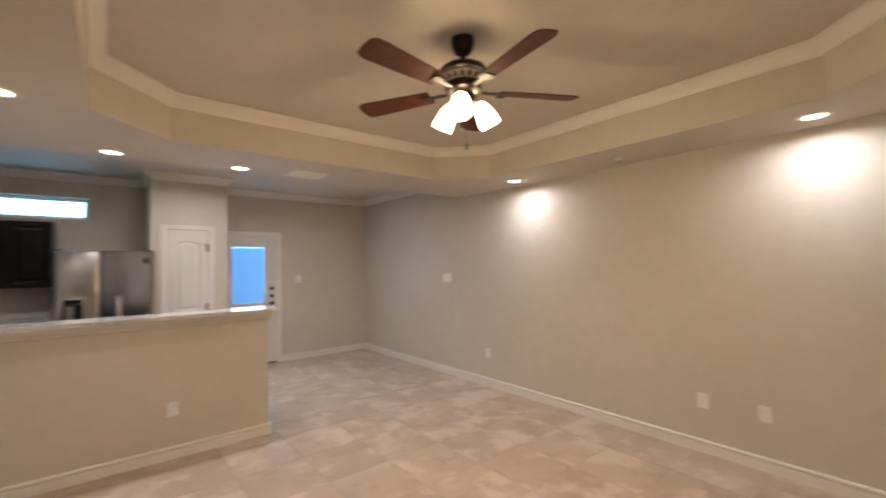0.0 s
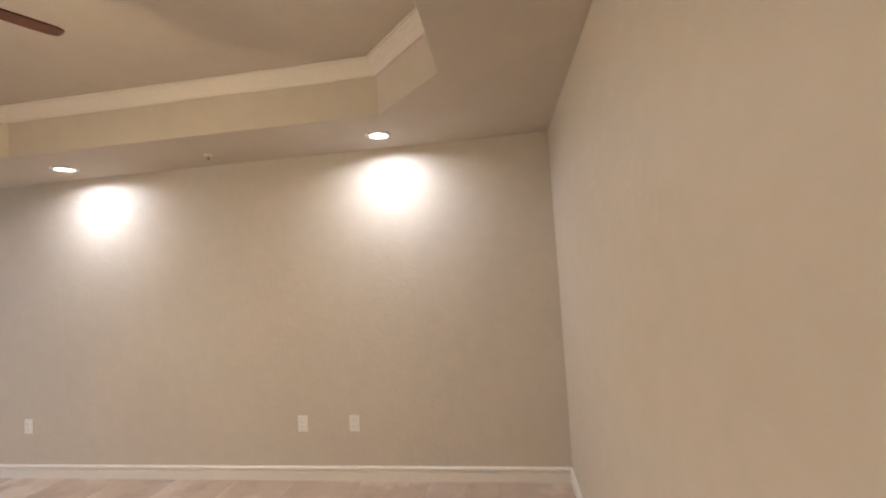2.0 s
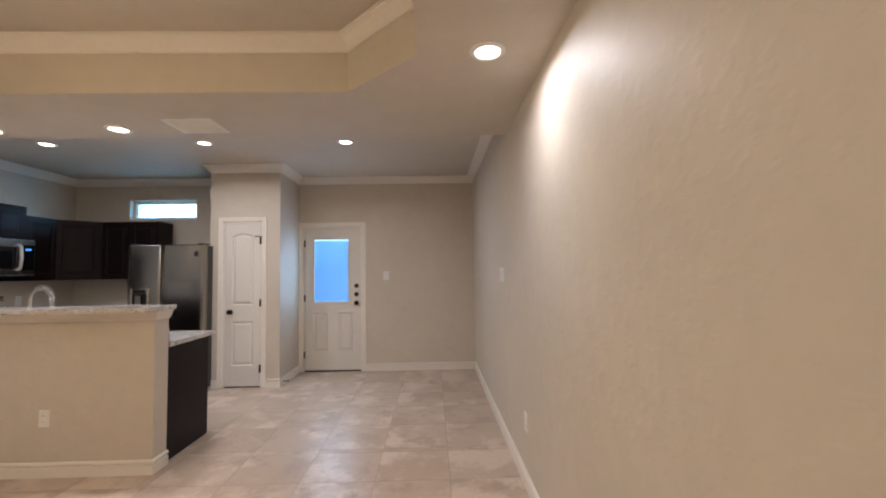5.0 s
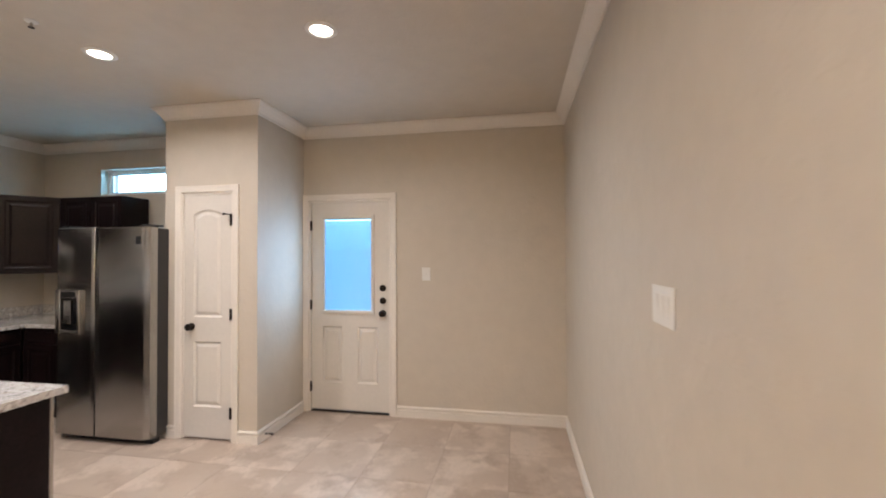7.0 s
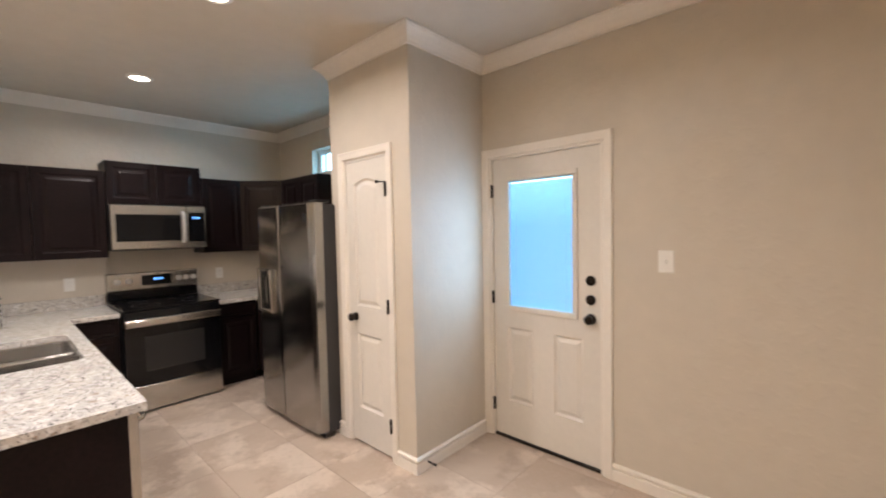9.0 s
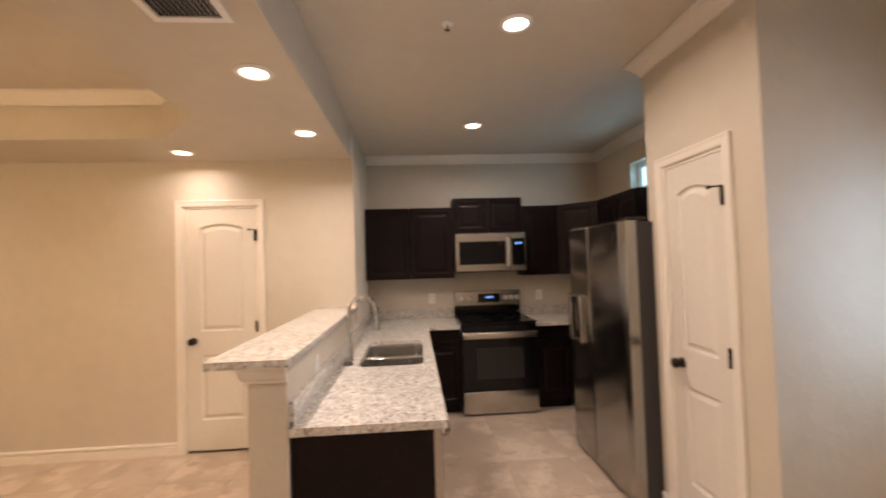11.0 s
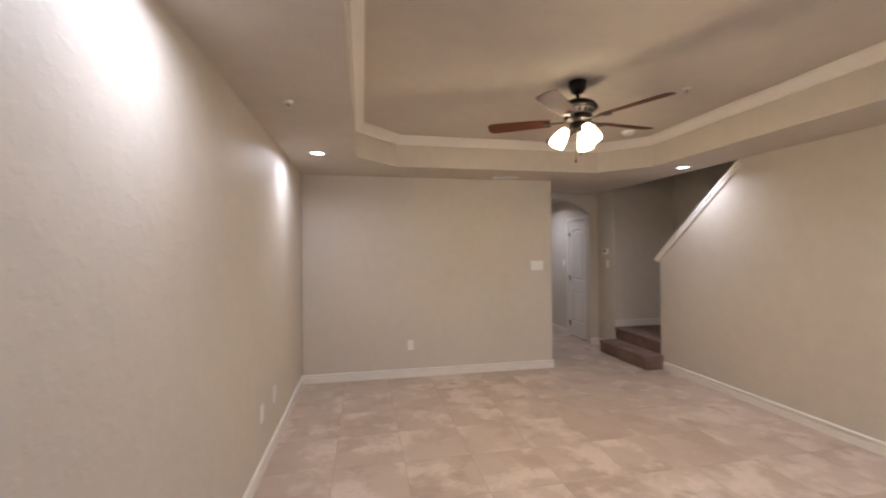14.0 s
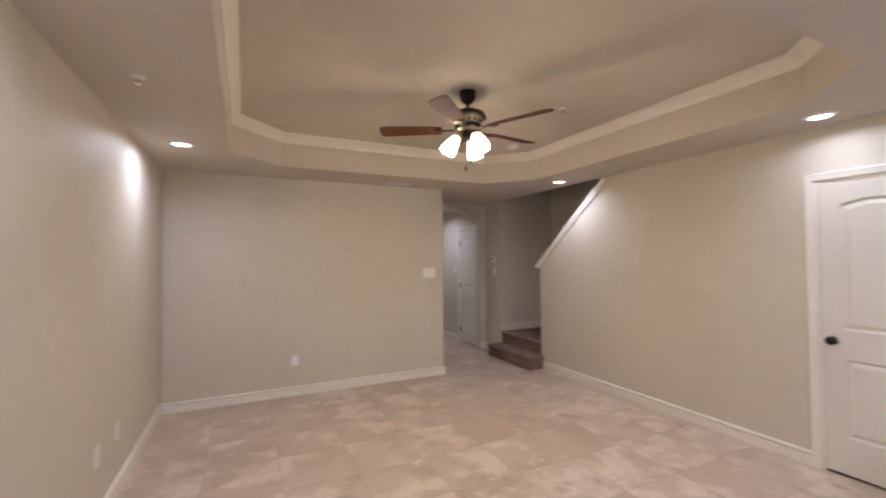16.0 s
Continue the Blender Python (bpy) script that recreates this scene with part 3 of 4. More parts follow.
def sky_lamp(x0, x1, z0, z1, watts, y=YN + 0.20, colour=SKY_COLOUR):
    ld = bpy.data.lights.new("window_sky", "AREA")
    ld.shape, ld.size, ld.size_y, ld.energy, ld.color = "RECTANGLE", x1 - x0, z1 - z0, watts, colour
    lo = new("window_sky_lamp", ld)
    lo.matrix_basis = pose((x0 + x1) / 2, y, (z0 + z1) / 2, 270, 0, 0)


sky_lamp(*KWIN, WINDOW_WATTS)
sky_lamp(ED[0] + 0.16, ED[0] + 0.62, 0.99, 1.85, DOOR_SKY_WATTS, YN + 0.0025, DOOR_SKY_COLOUR)
structure("ground", boxed(-60, 60, -60, 60, -0.35, -0.20), GRASS, "dry lawn round the house")


# ---- lamps ----
def downlight(x, y, z, watts=DOWNLIGHT_WATTS, spread=154):
    d = thing("recessed_light", pose(x, y, z), "round white recessed ceiling downlight, lit", "ceiling light", "recessed downlights")
    part("trim_ring", lathe([(0.060, -0.001), (0.086, -0.001), (0.088, -0.004), (0.082, -0.009), (0.064, -0.012), (0.060, -0.008), (0.060, -0.001)], 40, ends=False), PLASTIC, d, "white trim ring", True)
    part("lens", lathe([(0.0, -0.003), (0.0615, -0.003), (0.0615, -0.0055), (0.0, -0.0055)], 40), LENS, d, "glowing lens")
    ld = bpy.data.lights.new("downlight", "AREA")
    ld.shape, ld.size, ld.energy, ld.color = "DISK", 0.118, watts, DOWNLIGHT_COLOUR
    ld.spread = radians(spread)
    lo = new("downlight_lamp", ld)
    lo.matrix_basis = pose(x, y, z - 0.014)
    return d


for y in (1.15, 3.61):
    downlight(-0.305, y, SOF, DOWNLIGHT_WATTS * 1.18, 166)
downlight(-4.17, 1.085, SOF)
downlight(-4.17, 3.585, SOF, DOWNLIGHT_WATTS * 0.48, 160)
for x in (-2.82, -3.72):
    downlight(x, 4.64, SOF, DOWNLIGHT_WATTS * 1.2)
for x in (-1.473, -2.922, -4.51):
    downlight(x, 5.92, CEIL, KITCHEN_WATTS, 160)
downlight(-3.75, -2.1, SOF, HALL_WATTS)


def ceiling_fan(x, y, z):
    f = thing("ceiling_fan", pose(x, y, z), "dark bronze ceiling fan with walnut blades and lit frosted shades", "ceiling fan")
    part("canopy", lathe([(0.0, 0), (0.062, 0), (0.064, -0.012), (0.060, -0.045), (0.046, -0.075), (0.026, -0.090), (0.014, -0.094), (0, -0.094)], 32), BRONZE, f, smooth=True)
    part("downrod", lathe([(0, -0.09), (0.012, -0.09), (0.012, -0.150), (0, -0.150)], 16), BRONZE, f, smooth=True)
    part("motor_housing", lathe([(0, -0.128), (0.022, -0.128), (0.030, -0.136), (0.080, -0.144), (0.118, -0.164), (0.136, -0.190), (0.137, -0.200), (0.128, -0.206), (0.112, -0.208), (0, -0.208)], 40), BRONZE, f, smooth=True)
    vent = part("vent_band", lathe([(0, -0.2083), (0.110, -0.2083), (0.100, -0.226), (0.086, -0.246), (0, -0.246)], 40), VENT_BRONZE, f, "lighter slotted metal band", True)
    for k in range(16):
        part("slot", turned(boxed(-0.0015, 0.0015, -0.009, 0.009, -0.014, 0.014), Matrix.Rotation(2 * math.pi * k / 16, 4, "Z") @ pose(0.0985, 0, -0.227, 0, 33, 0)), GAP_SHADE, vent)
    part("lower_housing", lathe([(0, -0.2463), (0.088, -0.2463), (0.098, -0.252), (0.100, -0.268), (0.094, -0.286), (0.070, -0.303), (0, -0.3035)], 40), BRONZE, f, smooth=True)
    part("switch_housing", lathe([(0, -0.304), (0.062, -0.304), (0.066, -0.318), (0.060, -0.352), (0.034, -0.366), (0, -0.368)], 32), BRONZE, f, smooth=True)
    for k in range(5):
        a = 44 + 72 * k
        m = Matrix.Rotation(radians(a), 4, "Z")
        iron = boxed(0.100, 0.200, -0.016, 0.016, -0.292, -0.286, 0.002)
        box(iron, 0.190, 0.245, -0.040, 0.040, -0.2955, -0.290, 0.002)
        tube([(0.22, -0.022, -0.299), (0.22, -0.022, -0.288)], 0.006, 8, iron)
        tube([(0.22, 0.022, -0.299), (0.22, 0.022, -0.288)], 0.006, 8, iron)
        part("blade_iron", iron, BRONZE, f, m=m)
        loop = [(0.195, -0.052), (0.40, -0.062), (0.60, -0.070), (0.635, -0.066), (0.655, -0.048), (0.66, 0.0), (0.655, 0.048), (0.635, 0.066), (0.60, 0.070), (0.40, 0.062), (0.195, 0.052)]
        part("blade", turned(prism(loop, [], -0.003, 0.003), pose(0, 0, -0.285, 12)), WALNUT, f, "dark walnut blade", m=m)
    for k in range(3):
        a = -20 + 120 * k
        m = Matrix.Rotation(radians(a), 4, "Z")
        part("lamp_arm", tube([(0.045, 0, -0.335), (0.075, 0, -0.338), (0.092, 0, -0.350)], 0.009, 10), BRONZE, f, m=m)
        tilt = m @ pose(0.092, 0, -0.350, 0, -32, 0)
        part("shade", turned(lathe([(0.022, 0.010), (0.030, 0.0), (0.040, -0.025), (0.050, -0.065), (0.056, -0.105), (0.055, -0.128), (0.052, -0.128), (0.053, -0.105), (0.047, -0.065), (0.037, -0.025), (0.020, 0.0)], 28, ends=False), tilt), SHADE, f, "glowing frosted glass shade", True)
        ld = bpy.data.lights.new("fan_bulb", "POINT")
        ld.energy, ld.color, ld.shadow_soft_size = FAN_WATTS, FAN_COLOUR, 0.03
        lo = new("fan_bulb_lamp", ld)
        lo.matrix_basis = pose(x, y, z) @ tilt @ pose(0, 0, -0.118)
    ch = tube([(0.030, 0.02, -0.36), (0.032, 0.02, -0.56)], 0.0015, 6)
    part("pull_chain", lathe([(0, -0.60), (0.006, -0.595), (0.007, -0.575), (0.003, -0.560), (0, -0.558)], 12, ch, pose(0.032, 0.02, 0)), BRONZE, f)
    ch = tube([(-0.030, -0.02, -0.36), (-0.031, -0.02, -0.49)], 0.0015, 6)
    part("pull_chain", lathe([(0, -0.53), (0.006, -0.525), (0.007, -0.505), (0.003, -0.490), (0, -0.488)], 12, ch, pose(-0.031, -0.02, 0)), BRONZE, f)


ceiling_fan(-2.25, 2.27, CEIL + 0.016)


# ---- small fixtures ----
def plate(m, label, category, w=0.075, h=0.118, kind="outlet", gangs=1):
    d = thing("outlet_plate" if kind == "outlet" else "switch_plate", m, label, category)
    part("cover", boxed(-w / 2, w / 2, -0.006, -0.0005, -h / 2, h / 2, 0.003), PLASTIC, d)
    for g in range(gangs):
        cx = (g - (gangs - 1) / 2) * 0.046
        if kind == "outlet":
            for z in (-0.020, 0.020):
                o = part("socket", turned(prism(rounded(-0.0165, 0.0165, -0.0135, 0.0135, 0.011, 4), [], 0, 0.0022), pose(cx, -0.0058, z, 90)), PLASTIC, d)
                sl = boxed(cx - 0.0085, cx - 0.0065, -0.0086, -0.0078, z - 0.004, z + 0.005)
                box(sl, cx + 0.0060, cx + 0.0080, -0.0086, -0.0078, z - 0.003, z + 0.004)
                part("slots", sl, GAP_SHADE, o)
        elif kind == "toggle":
            part("toggle", turned(boxed(cx - 0.005, cx + 0.005, -0.014, 0.004, -0.010, 0.010, 0.002), pose(0, -0.006, 0, 20)), PLASTIC, d)
        else:
            part("rocker", turned(boxed(cx - 0.0165, cx + 0.0165, -0.003, 0.001, -0.033, 0.033, 0.001), pose(0, -0.006, 0, 4)), PLASTIC, d)
    return d


for y in (4.362, 1.942, 1.537):
    plate(ON_EAST(y, 0.412), "white duplex outlet on the beige wall", "outlet")
plate(ON_SOUTH(-1.268, 0.389), "white duplex outlet on the beige wall", "outlet")
plate(ON_SOUTH(-2.923, 1.337), "wide white three-gang switch plate on the beige wall", "switch", 0.17, 0.122, "rocker", 3)
plate(ON_EAST(5.145, 1.345), "white three-gang switch plate on the beige wall", "switch", 0.18, 0.118, "rocker", 3)
plate(ON_NORTH(-1.25, 1.33), "white single light switch beside the outside door", "switch", 0.080, 0.122, "toggle")
plate(pose(-3.31, 4.685, 0.40), "white outlet on the half wall", "outlet")
plate(ON_WEST(5.55, 1.105, KW), "white outlet over the granite backsplash", "outlet")
plate(ON_WEST(6.80, 1.105, KW), "white outlet over the granite backsplash", "outlet")
plate(ON_WEST(-0.815, 1.31, -4.4705), "white light switch on the passage pier", "switch", 0.075, 0.118, "toggle")
plate(ON_WEST(-2.01, 1.30, -4.35), "white light switch beside the hall door", "switch", 0.075, 0.118, "toggle")
plate(pose(-3.05, 4.842, 1.01, 0, 0, 180), "white outlet on the kitchen side of the half wall", "outlet")

th = thing("thermostat", ON_WEST(-0.848, 1.50, -4.4705), "small white wall thermostat on the pier", "thermostat")
part("case", boxed(-0.055, 0.055, -0.026, -0.0005, -0.045, 0.045, 0.006), PLASTIC, th)
part("screen", boxed(-0.035, 0.015, -0.0275, -0.0262, -0.005, 0.028), FRIDGE_SIDE, th)


def sprinkler(x, y, z):
    s = thing("fire_sprinkler", pose(x, y, z), "small white ceiling fire sprinkler head", "sprinkler", "fire sprinklers")
    part("escutcheon", lathe([(0, -0.001), (0.030, -0.001), (0.028, -0.006), (0.015, -0.010), (0, -0.010)], 28), PLASTIC, s, smooth=True)
    b = tube([(0, 0, -0.010), (0, 0, -0.034)], 0.006, 10)
    lathe([(0, -0.034), (0.014, -0.034), (0.014, -0.0365), (0, -0.0365)], 16, b)
    part("head", b, STEEL, s)


sprinkler(-0.273, 2.438, SOF)
sprinkler(-2.93, 5.565, CEIL)
sprinkler(-3.13, 2.31, CEIL + 0.016)
sd = thing("smoke_detector", pose(-3.42, 1.20, CEIL + 0.016), "round white smoke detector on the tray ceiling", "smoke detector")
part("body", lathe([(0, 0), (0.066, 0), (0.066, -0.012), (0.058, -0.026), (0.040, -0.036), (0, -0.038)], 32), PLASTIC, sd, smooth=True)


def register(x, y, z, w, h, n, label, mid=True):
    """Ceiling register: a frame, angled slats and a flat plate coloured dark as the duct's shade."""
    v = thing("ceiling_vent", pose(x, y, z), label, "vent")
    fr = bmesh.new()
    e = 0.03
    for a, b, c, d in ((-w / 2, w / 2, -h / 2, -h / 2 + e), (-w / 2, w / 2, h / 2 - e, h / 2), (-w / 2, -w / 2 + e, -h / 2 + e, h / 2 - e), (w / 2 - e, w / 2, -h / 2 + e, h / 2 - e)):
        box(fr, a, b, c, d, -0.009, -0.0008, 0.002, 1)
    if mid:
        box(fr, -0.008, 0.008, -h / 2 + e, h / 2 - e, -0.009, -0.001)
    part("frame", fr, PLASTIC, v)
    part("backing", boxed(-w / 2 + e, w / 2 - e, -h / 2 + e, h / 2 - e, -0.0018, -0.0008), VENT_SHADE, v)
    for k in range(n):
        yy = -h / 2 + e + (h - 2 * e) * (k + 0.5) / n
        part("slat", turned(boxed(-w / 2 + e, w / 2 - e, -0.0078, 0.0078, -0.0005, 0.0005), pose(0, yy, -0.0080, -48)), PLASTIC, v)


register(-2.24, 4.585, SOF, 0.34, 0.28, 12, "white metal ceiling return vent with slats")
register(-2.44, 0.17, SOF, 0.30, 0.16, 7, "white metal ceiling register near the wall", False)

ds = thing("door_stop", pose(PX1, 6.91, 0.055, 0, 90, 0), "black spring door stop on the baseboard", "door stop")
spring = [(0.006 * math.cos(0.9 * k), 0.006 * math.sin(0.9 * k), 0.015 + 0.06 * k / 60) for k in range(61)]
part("spring", tube(spring, 0.0016, 6), BRONZE, ds)
part("tip", lathe([(0, 0.073), (0.008, 0.073), (0.009, 0.088), (0, 0.09)], 12), BLACK_PLASTIC, ds)

# ---- stairs ----
st = thing("staircase", pose(-4.46, -0.63, 0), "brown carpeted stairs turning behind the half wall", "stairs")


def carpet_step(x0, x1, y0, y1, z0, z1):
    b = boxed(x0, x1, y0, y1, z1 - 0.045, z1, 0.018, 4)
    box(b, x0, x1 - 0.024, y0, y1, z0, z1 - 0.03, 0.006)
    part("step", b, CARPET, st, smooth=True)


carpet_step(-0.13, 0.275, 0.002, 1.03, 0.0, 0.18)
carpet_step(-1.03, 0.015, 0.002, 0.968, 0.0, 0.36)
for k in range(9):
    carpet_step(-1.03, -0.135, 0.945 + 0.25 * k, 1.25 + 0.25 * k, 0.20 + 0.185 * k, 0.545 + 0.185 * k)
baseboard_st = sweep([(d, z + 0.361) for d, z in BASE], [(-5.499, -0.629), (-4.4700, -0.629)])
structure("baseboard_stair", baseboard_st, TRIM, "white baseboard along the stair landing")


# ---- kitchen ----
CAB_STEPS = ((0.004, 0.004), (0.012, 0.007), (0.030, 0.007), (0.050, 0.001))


def pull_door(parent, x0, x1, z0, z1, y, name="door"):
    """Raised-panel cabinet front standing on the plane y, facing -y."""
    w, h = x1 - x0, z1 - z0
    e = 0.05 if h > 0.2 else 0.03
    return part(name, panelled(w, h, 0.019, [(e, w - e, e, h - e, 0.0)], CAB_STEPS if h > 0.2 else ((0.004, 0.004), (0.012, 0.005))), ESPRESSO, parent, m=pose(x0, y, z0))


def cabinet(name, m, w, h, d, label, splits=1, drawer=0.0, toe=0.0, hollow=0.0):
    """Cabinet in local frame: back at y = 0, front at y = -d."""
    c = thing(name, m, label, "cabinet")
    b = boxed(0.0005, w - 0.0005, -d + 0.02, -0.001, toe, hollow or h)
    if hollow:
        box(b, 0.0005, w - 0.0005, -d + 0.02, -d + 0.036, hollow + 0.0005, h)
    if toe:
        box(b, 0.001, w - 0.001, -d + 0.075, -0.002, 0.001, toe - 0.0005)
    part("body", b, ESPRESSO, c)
    top = h - (drawer + 0.012 if drawer else 0.004)
    cw = w / splits
    for k in range(splits):
        pull_door(c, k * cw + 0.003, (k + 1) * cw - 0.003, toe + 0.004, top, -d + 0.0195)
        if drawer:
            pull_door(c, k * cw + 0.003, (k + 1) * cw - 0.003, top + 0.006, h - 0.004, -d + 0.0195, "drawer_front")
    return c


WESTK = lambda y, z: ON_WEST(y, z, KW)
cabinet("wall_cabinet", WESTK(YB + 0.002, 1.345), 0.475, 0.765, 0.305, "dark espresso wall cabinet, closed door", 1)
cabinet("wall_cabinet", WESTK(YB + 0.480, 1.345), 0.475, 0.765, 0.305, "dark espresso wall cabinet, closed door beside the microwave", 1)
cabinet("wall_cabinet", WESTK(5.797, 1.822), 0.757, 0.385, 0.305, "dark espresso cabinet above the microwave, two doors", 2)
cabinet("wall_cabinet", WESTK(6.557, 1.345), 0.395, 0.765, 0.305, "narrow dark espresso wall cabinet, closed door", 1)
cabinet("wall_cabinet", pose(-4.985, YN, 1.345), 0.735, 0.765, 0.305, "dark espresso wall cabinet beside the refrigerator, two doors", 2)
# diagonal corner cabinet
cc = thing("corner_cabinet", pose(KW, YN, 1.345), "dark espresso diagonal corner wall cabinet, closed door", "cabinet")
part("body", prism([(0.001, -0.001), (0.001, -0.614), (0.287, -0.614), (0.610, -0.291), (0.610, -0.001)], [], 0.0, 0.765), ESPRESSO, cc)
L = math.hypot(0.323, 0.323)
leaf = part("door", panelled(L - 0.012, 0.757, 0.019, [(0.05, L - 0.062, 0.05, 0.707, 0.0)], CAB_STEPS), ESPRESSO, cc, m=pose(0.287 + 0.005, -0.614 + 0.003, 0.004, 0, 0, 45))

cabinet("base_cabinet", WESTK(5.445, 0), 0.35, 0.848, 0.62, "dark espresso base cabinet with drawer", 1, 0.14, 0.10)
cabinet("base_cabinet", WESTK(6.563, 0), 0.375, 0.848, 0.62, "dark espresso base cabinet with drawer beside the range", 1, 0.14, 0.10)
cabinet("base_cabinet", pose(-4.975, YN, 0), 0.73, 0.848, 0.62, "dark espresso base cabinet beside the refrigerator", 2, 0.14, 0.10)
# peninsula: sink cabinet, dishwasher, end panel
PEN = lambda x: pose(x, 4.846, 0, 0, 0, 180)
cabinet("base_cabinet", PEN(-3.225), 1.74, 0.848, 0.595, "dark espresso sink cabinet with doors", 3, 0.0, 0.10, 0.64)
dw = thing("dishwasher", PEN(-2.605), "stainless dishwasher under the granite counter, closed", "dishwasher")
part("tub", boxed(0.003, 0.612, -0.565, -0.002, 0.10, 0.846), BLACK_PLASTIC, dw)
part("door", boxed(0.004, 0.611, -0.612, -0.566, 0.11, 0.842, 0.006), STEEL, dw, "stainless door")
part("handle", tube([(0.04, -0.612, 0.790), (0.044, -0.632, 0.793), (0.06, -0.640, 0.795), (0.31, -0.644, 0.796), (0.55, -0.640, 0.795), (0.570, -0.632, 0.793), (0.574, -0.612, 0.790)], 0.009, 12), DARK_STEEL, dw, "curved bar handle", True)
part("toe_plate", boxed(0.004, 0.611, -0.52, -0.003, 0.001, 0.099), BLACK_PLASTIC, dw)
ep = thing("end_panel", pose(-2.604, 4.846, 0), "dark espresso end panel of the peninsula", "panel")
part("board", boxed(0.0, 0.020, 0.001, 0.575, 0.001, 0.848, 0.002), ESPRESSO, ep)
part("scribe_moulding", boxed(0.0205, 0.026, 0.0015, 0.020, 0.001, 0.846, 0.001), ESPRESSO, ep)

# granite
sx0, sx1, sy0, sy1 = -4.32, -3.48, 4.985, 5.405
ct = thing("countertop", pose(0, 0, 0.85), "speckled cream granite countertop on the peninsula", "countertop")
part("slab", prism([(-2.555, 4.8435), (-2.555, 5.478), (-4.935, 5.478), (-4.935, 5.793), (KW + 0.001, 5.793), (KW + 0.001, 4.8435)], [rounded(sx0, sx1, sy0, sy1, 0.07)], 0.0, 0.035), GRANITE, ct)
part("backsplash", box(boxed(KW + 0.0225, -2.575, 4.8435, 4.864, 0.0355, 0.137, 0.002), KW + 0.001, KW + 0.022, 4.8645, 5.793, 0.0355, 0.137, 0.002), GRANITE, ct)
ct2 = thing("countertop", pose(0, 0, 0.85), "speckled cream granite countertop beside the range", "countertop")
part("slab", prism([(KW + 0.001, 6.562), (-4.935, 6.562), (-4.935, 6.935), (-4.225, 6.935), (-4.225, YN - 0.001), (KW + 0.001, YN - 0.001)], [], 0.0, 0.035), GRANITE, ct2)
part("backsplash", box(boxed(KW + 0.001, KW + 0.022, 6.562, YN - 0.0225, 0.0355, 0.137, 0.002), KW + 0.001, -4.225, YN - 0.022, YN - 0.001, 0.0355, 0.137, 0.002), GRANITE, ct2)
bt = thing("bar_top", pose(0, 0, 1.1335), "speckled granite bar top on the half wall", "countertop")
part("slab", turned(prism(rounded(XW + 0.001, -2.520, 4.536, 4.862, 0.012, 3), [], 0.0, 0.032), Matrix()), GRANITE, bt)

# sink
sk = thing("kitchen_sink", pose((sx0 + sx1) / 2, (sy0 + sy1) / 2, 0.85), "stainless double-bowl undermount kitchen sink", "sink")
hx, hy = (sx1 - sx0) / 2, (sy1 - sy0) / 2
bm = bmesh.new()
levels = [(0.012, 0.07, -0.001), (-0.004, 0.07, -0.001), (-0.006, 0.07, -0.02), (-0.012, 0.065, -0.15), (-0.024, 0.055, -0.175), (-0.055, 0.04, -0.185)]
rings = [[bm.verts.new((x, y, z)) for x, y in rounded(-hx - o, hx + o, -hy - o, hy + o, r)] for o, r, z in levels]
for a, b in zip(rings, rings[1:]):
    for k in range(len(a)):
        bm.faces.new((a[k], a[(k + 1) % len(a)], b[(k + 1) % len(a)], b[k]))
bm.faces.new(rings[-1])
part("basin", bm, SINK_STEEL, sk, smooth=True)
part("divider", boxed(-0.040, 0.002, -hy + 0.004, hy - 0.004, -0.184, -0.004, 0.016, 4), SINK_STEEL, sk, smooth=True)
for x in (-0.225, 0.20):
    part("drain", lathe([(0.0, -0.182), (0.030, -0.182), (0.044, -0.1805), (0.044, -0.1845), (0, -0.1845)], 24, m=pose(x, 0, 0)), CHROME, sk, smooth=True)

# faucet
fa = thing("kitchen_faucet", pose(-3.66, 4.915, 0.885), "chrome gooseneck pull-down kitchen faucet", "faucet")
part("base", lathe([(0, 0.001), (0.030, 0.001), (0.030, 0.008), (0.024, 0.014), (0.020, 0.10), (0.018, 0.13), (0, 0.13)], 24), CHROME, fa, smooth=True)
arc = [(0, 0, 0.12), (0, 0, 0.31)] + [(0, 0.090 - 0.090 * math.cos(radians(a)), 0.325 + 0.090 * math.sin(radians(a))) for a in range(10, 181, 10)] + [(0, 0.182, 0.26)]
part("neck", tube(arc, 0.0115, 14), CHROME, fa, smooth=True)
coil = []
for k in range(320):
    u = k / 319
    if u < 0.68:
        a = radians(62 + 118 * u / 0.68)
        c = Vector((0, 0.090 - 0.090 * math.cos(a), 0.325 + 0.090 * math.sin(a)))
        rad = Vector((0, -math.cos(a), math.sin(a)))
    else:
        c = Vector((0, 0.180, 0.325 - 0.075 * (u - 0.68) / 0.32))
        rad = Vector((0, 1, 0))
    ph = 2 * math.pi * 8 * u
    coil.append(c + 0.0195 * (rad * math.cos(ph) + Vector((1, 0, 0)) * math.sin(ph)))
part("spring", tube(coil, 0.0055, 8), CHROME, fa, smooth=True)
part("spray_head", lathe([(0, 0.19), (0.017, 0.19), (0.019, 0.21), (0.014, 0.265), (0, 0.267)], 20, m=pose(0, 0.182, 0)), CHROME, fa, smooth=True)
part("lever", tube([(0.018, 0, 0.075), (0.045, 0.004, 0.085), (0.085, 0.010, 0.115)], [0.009, 0.006, 0.005], 10), CHROME, fa, smooth=True)
so = thing("sink_hole_cover", pose(-3.555, 4.922, 0.885), "round black cap on the countertop beside the faucet", "sink cap")
part("cap", lathe([(0, 0.001), (0.034, 0.001), (0.034, 0.006), (0.022, 0.014), (0.014, 0.022), (0, 0.024)], 24), BLACK_PLASTIC, so, smooth=True)

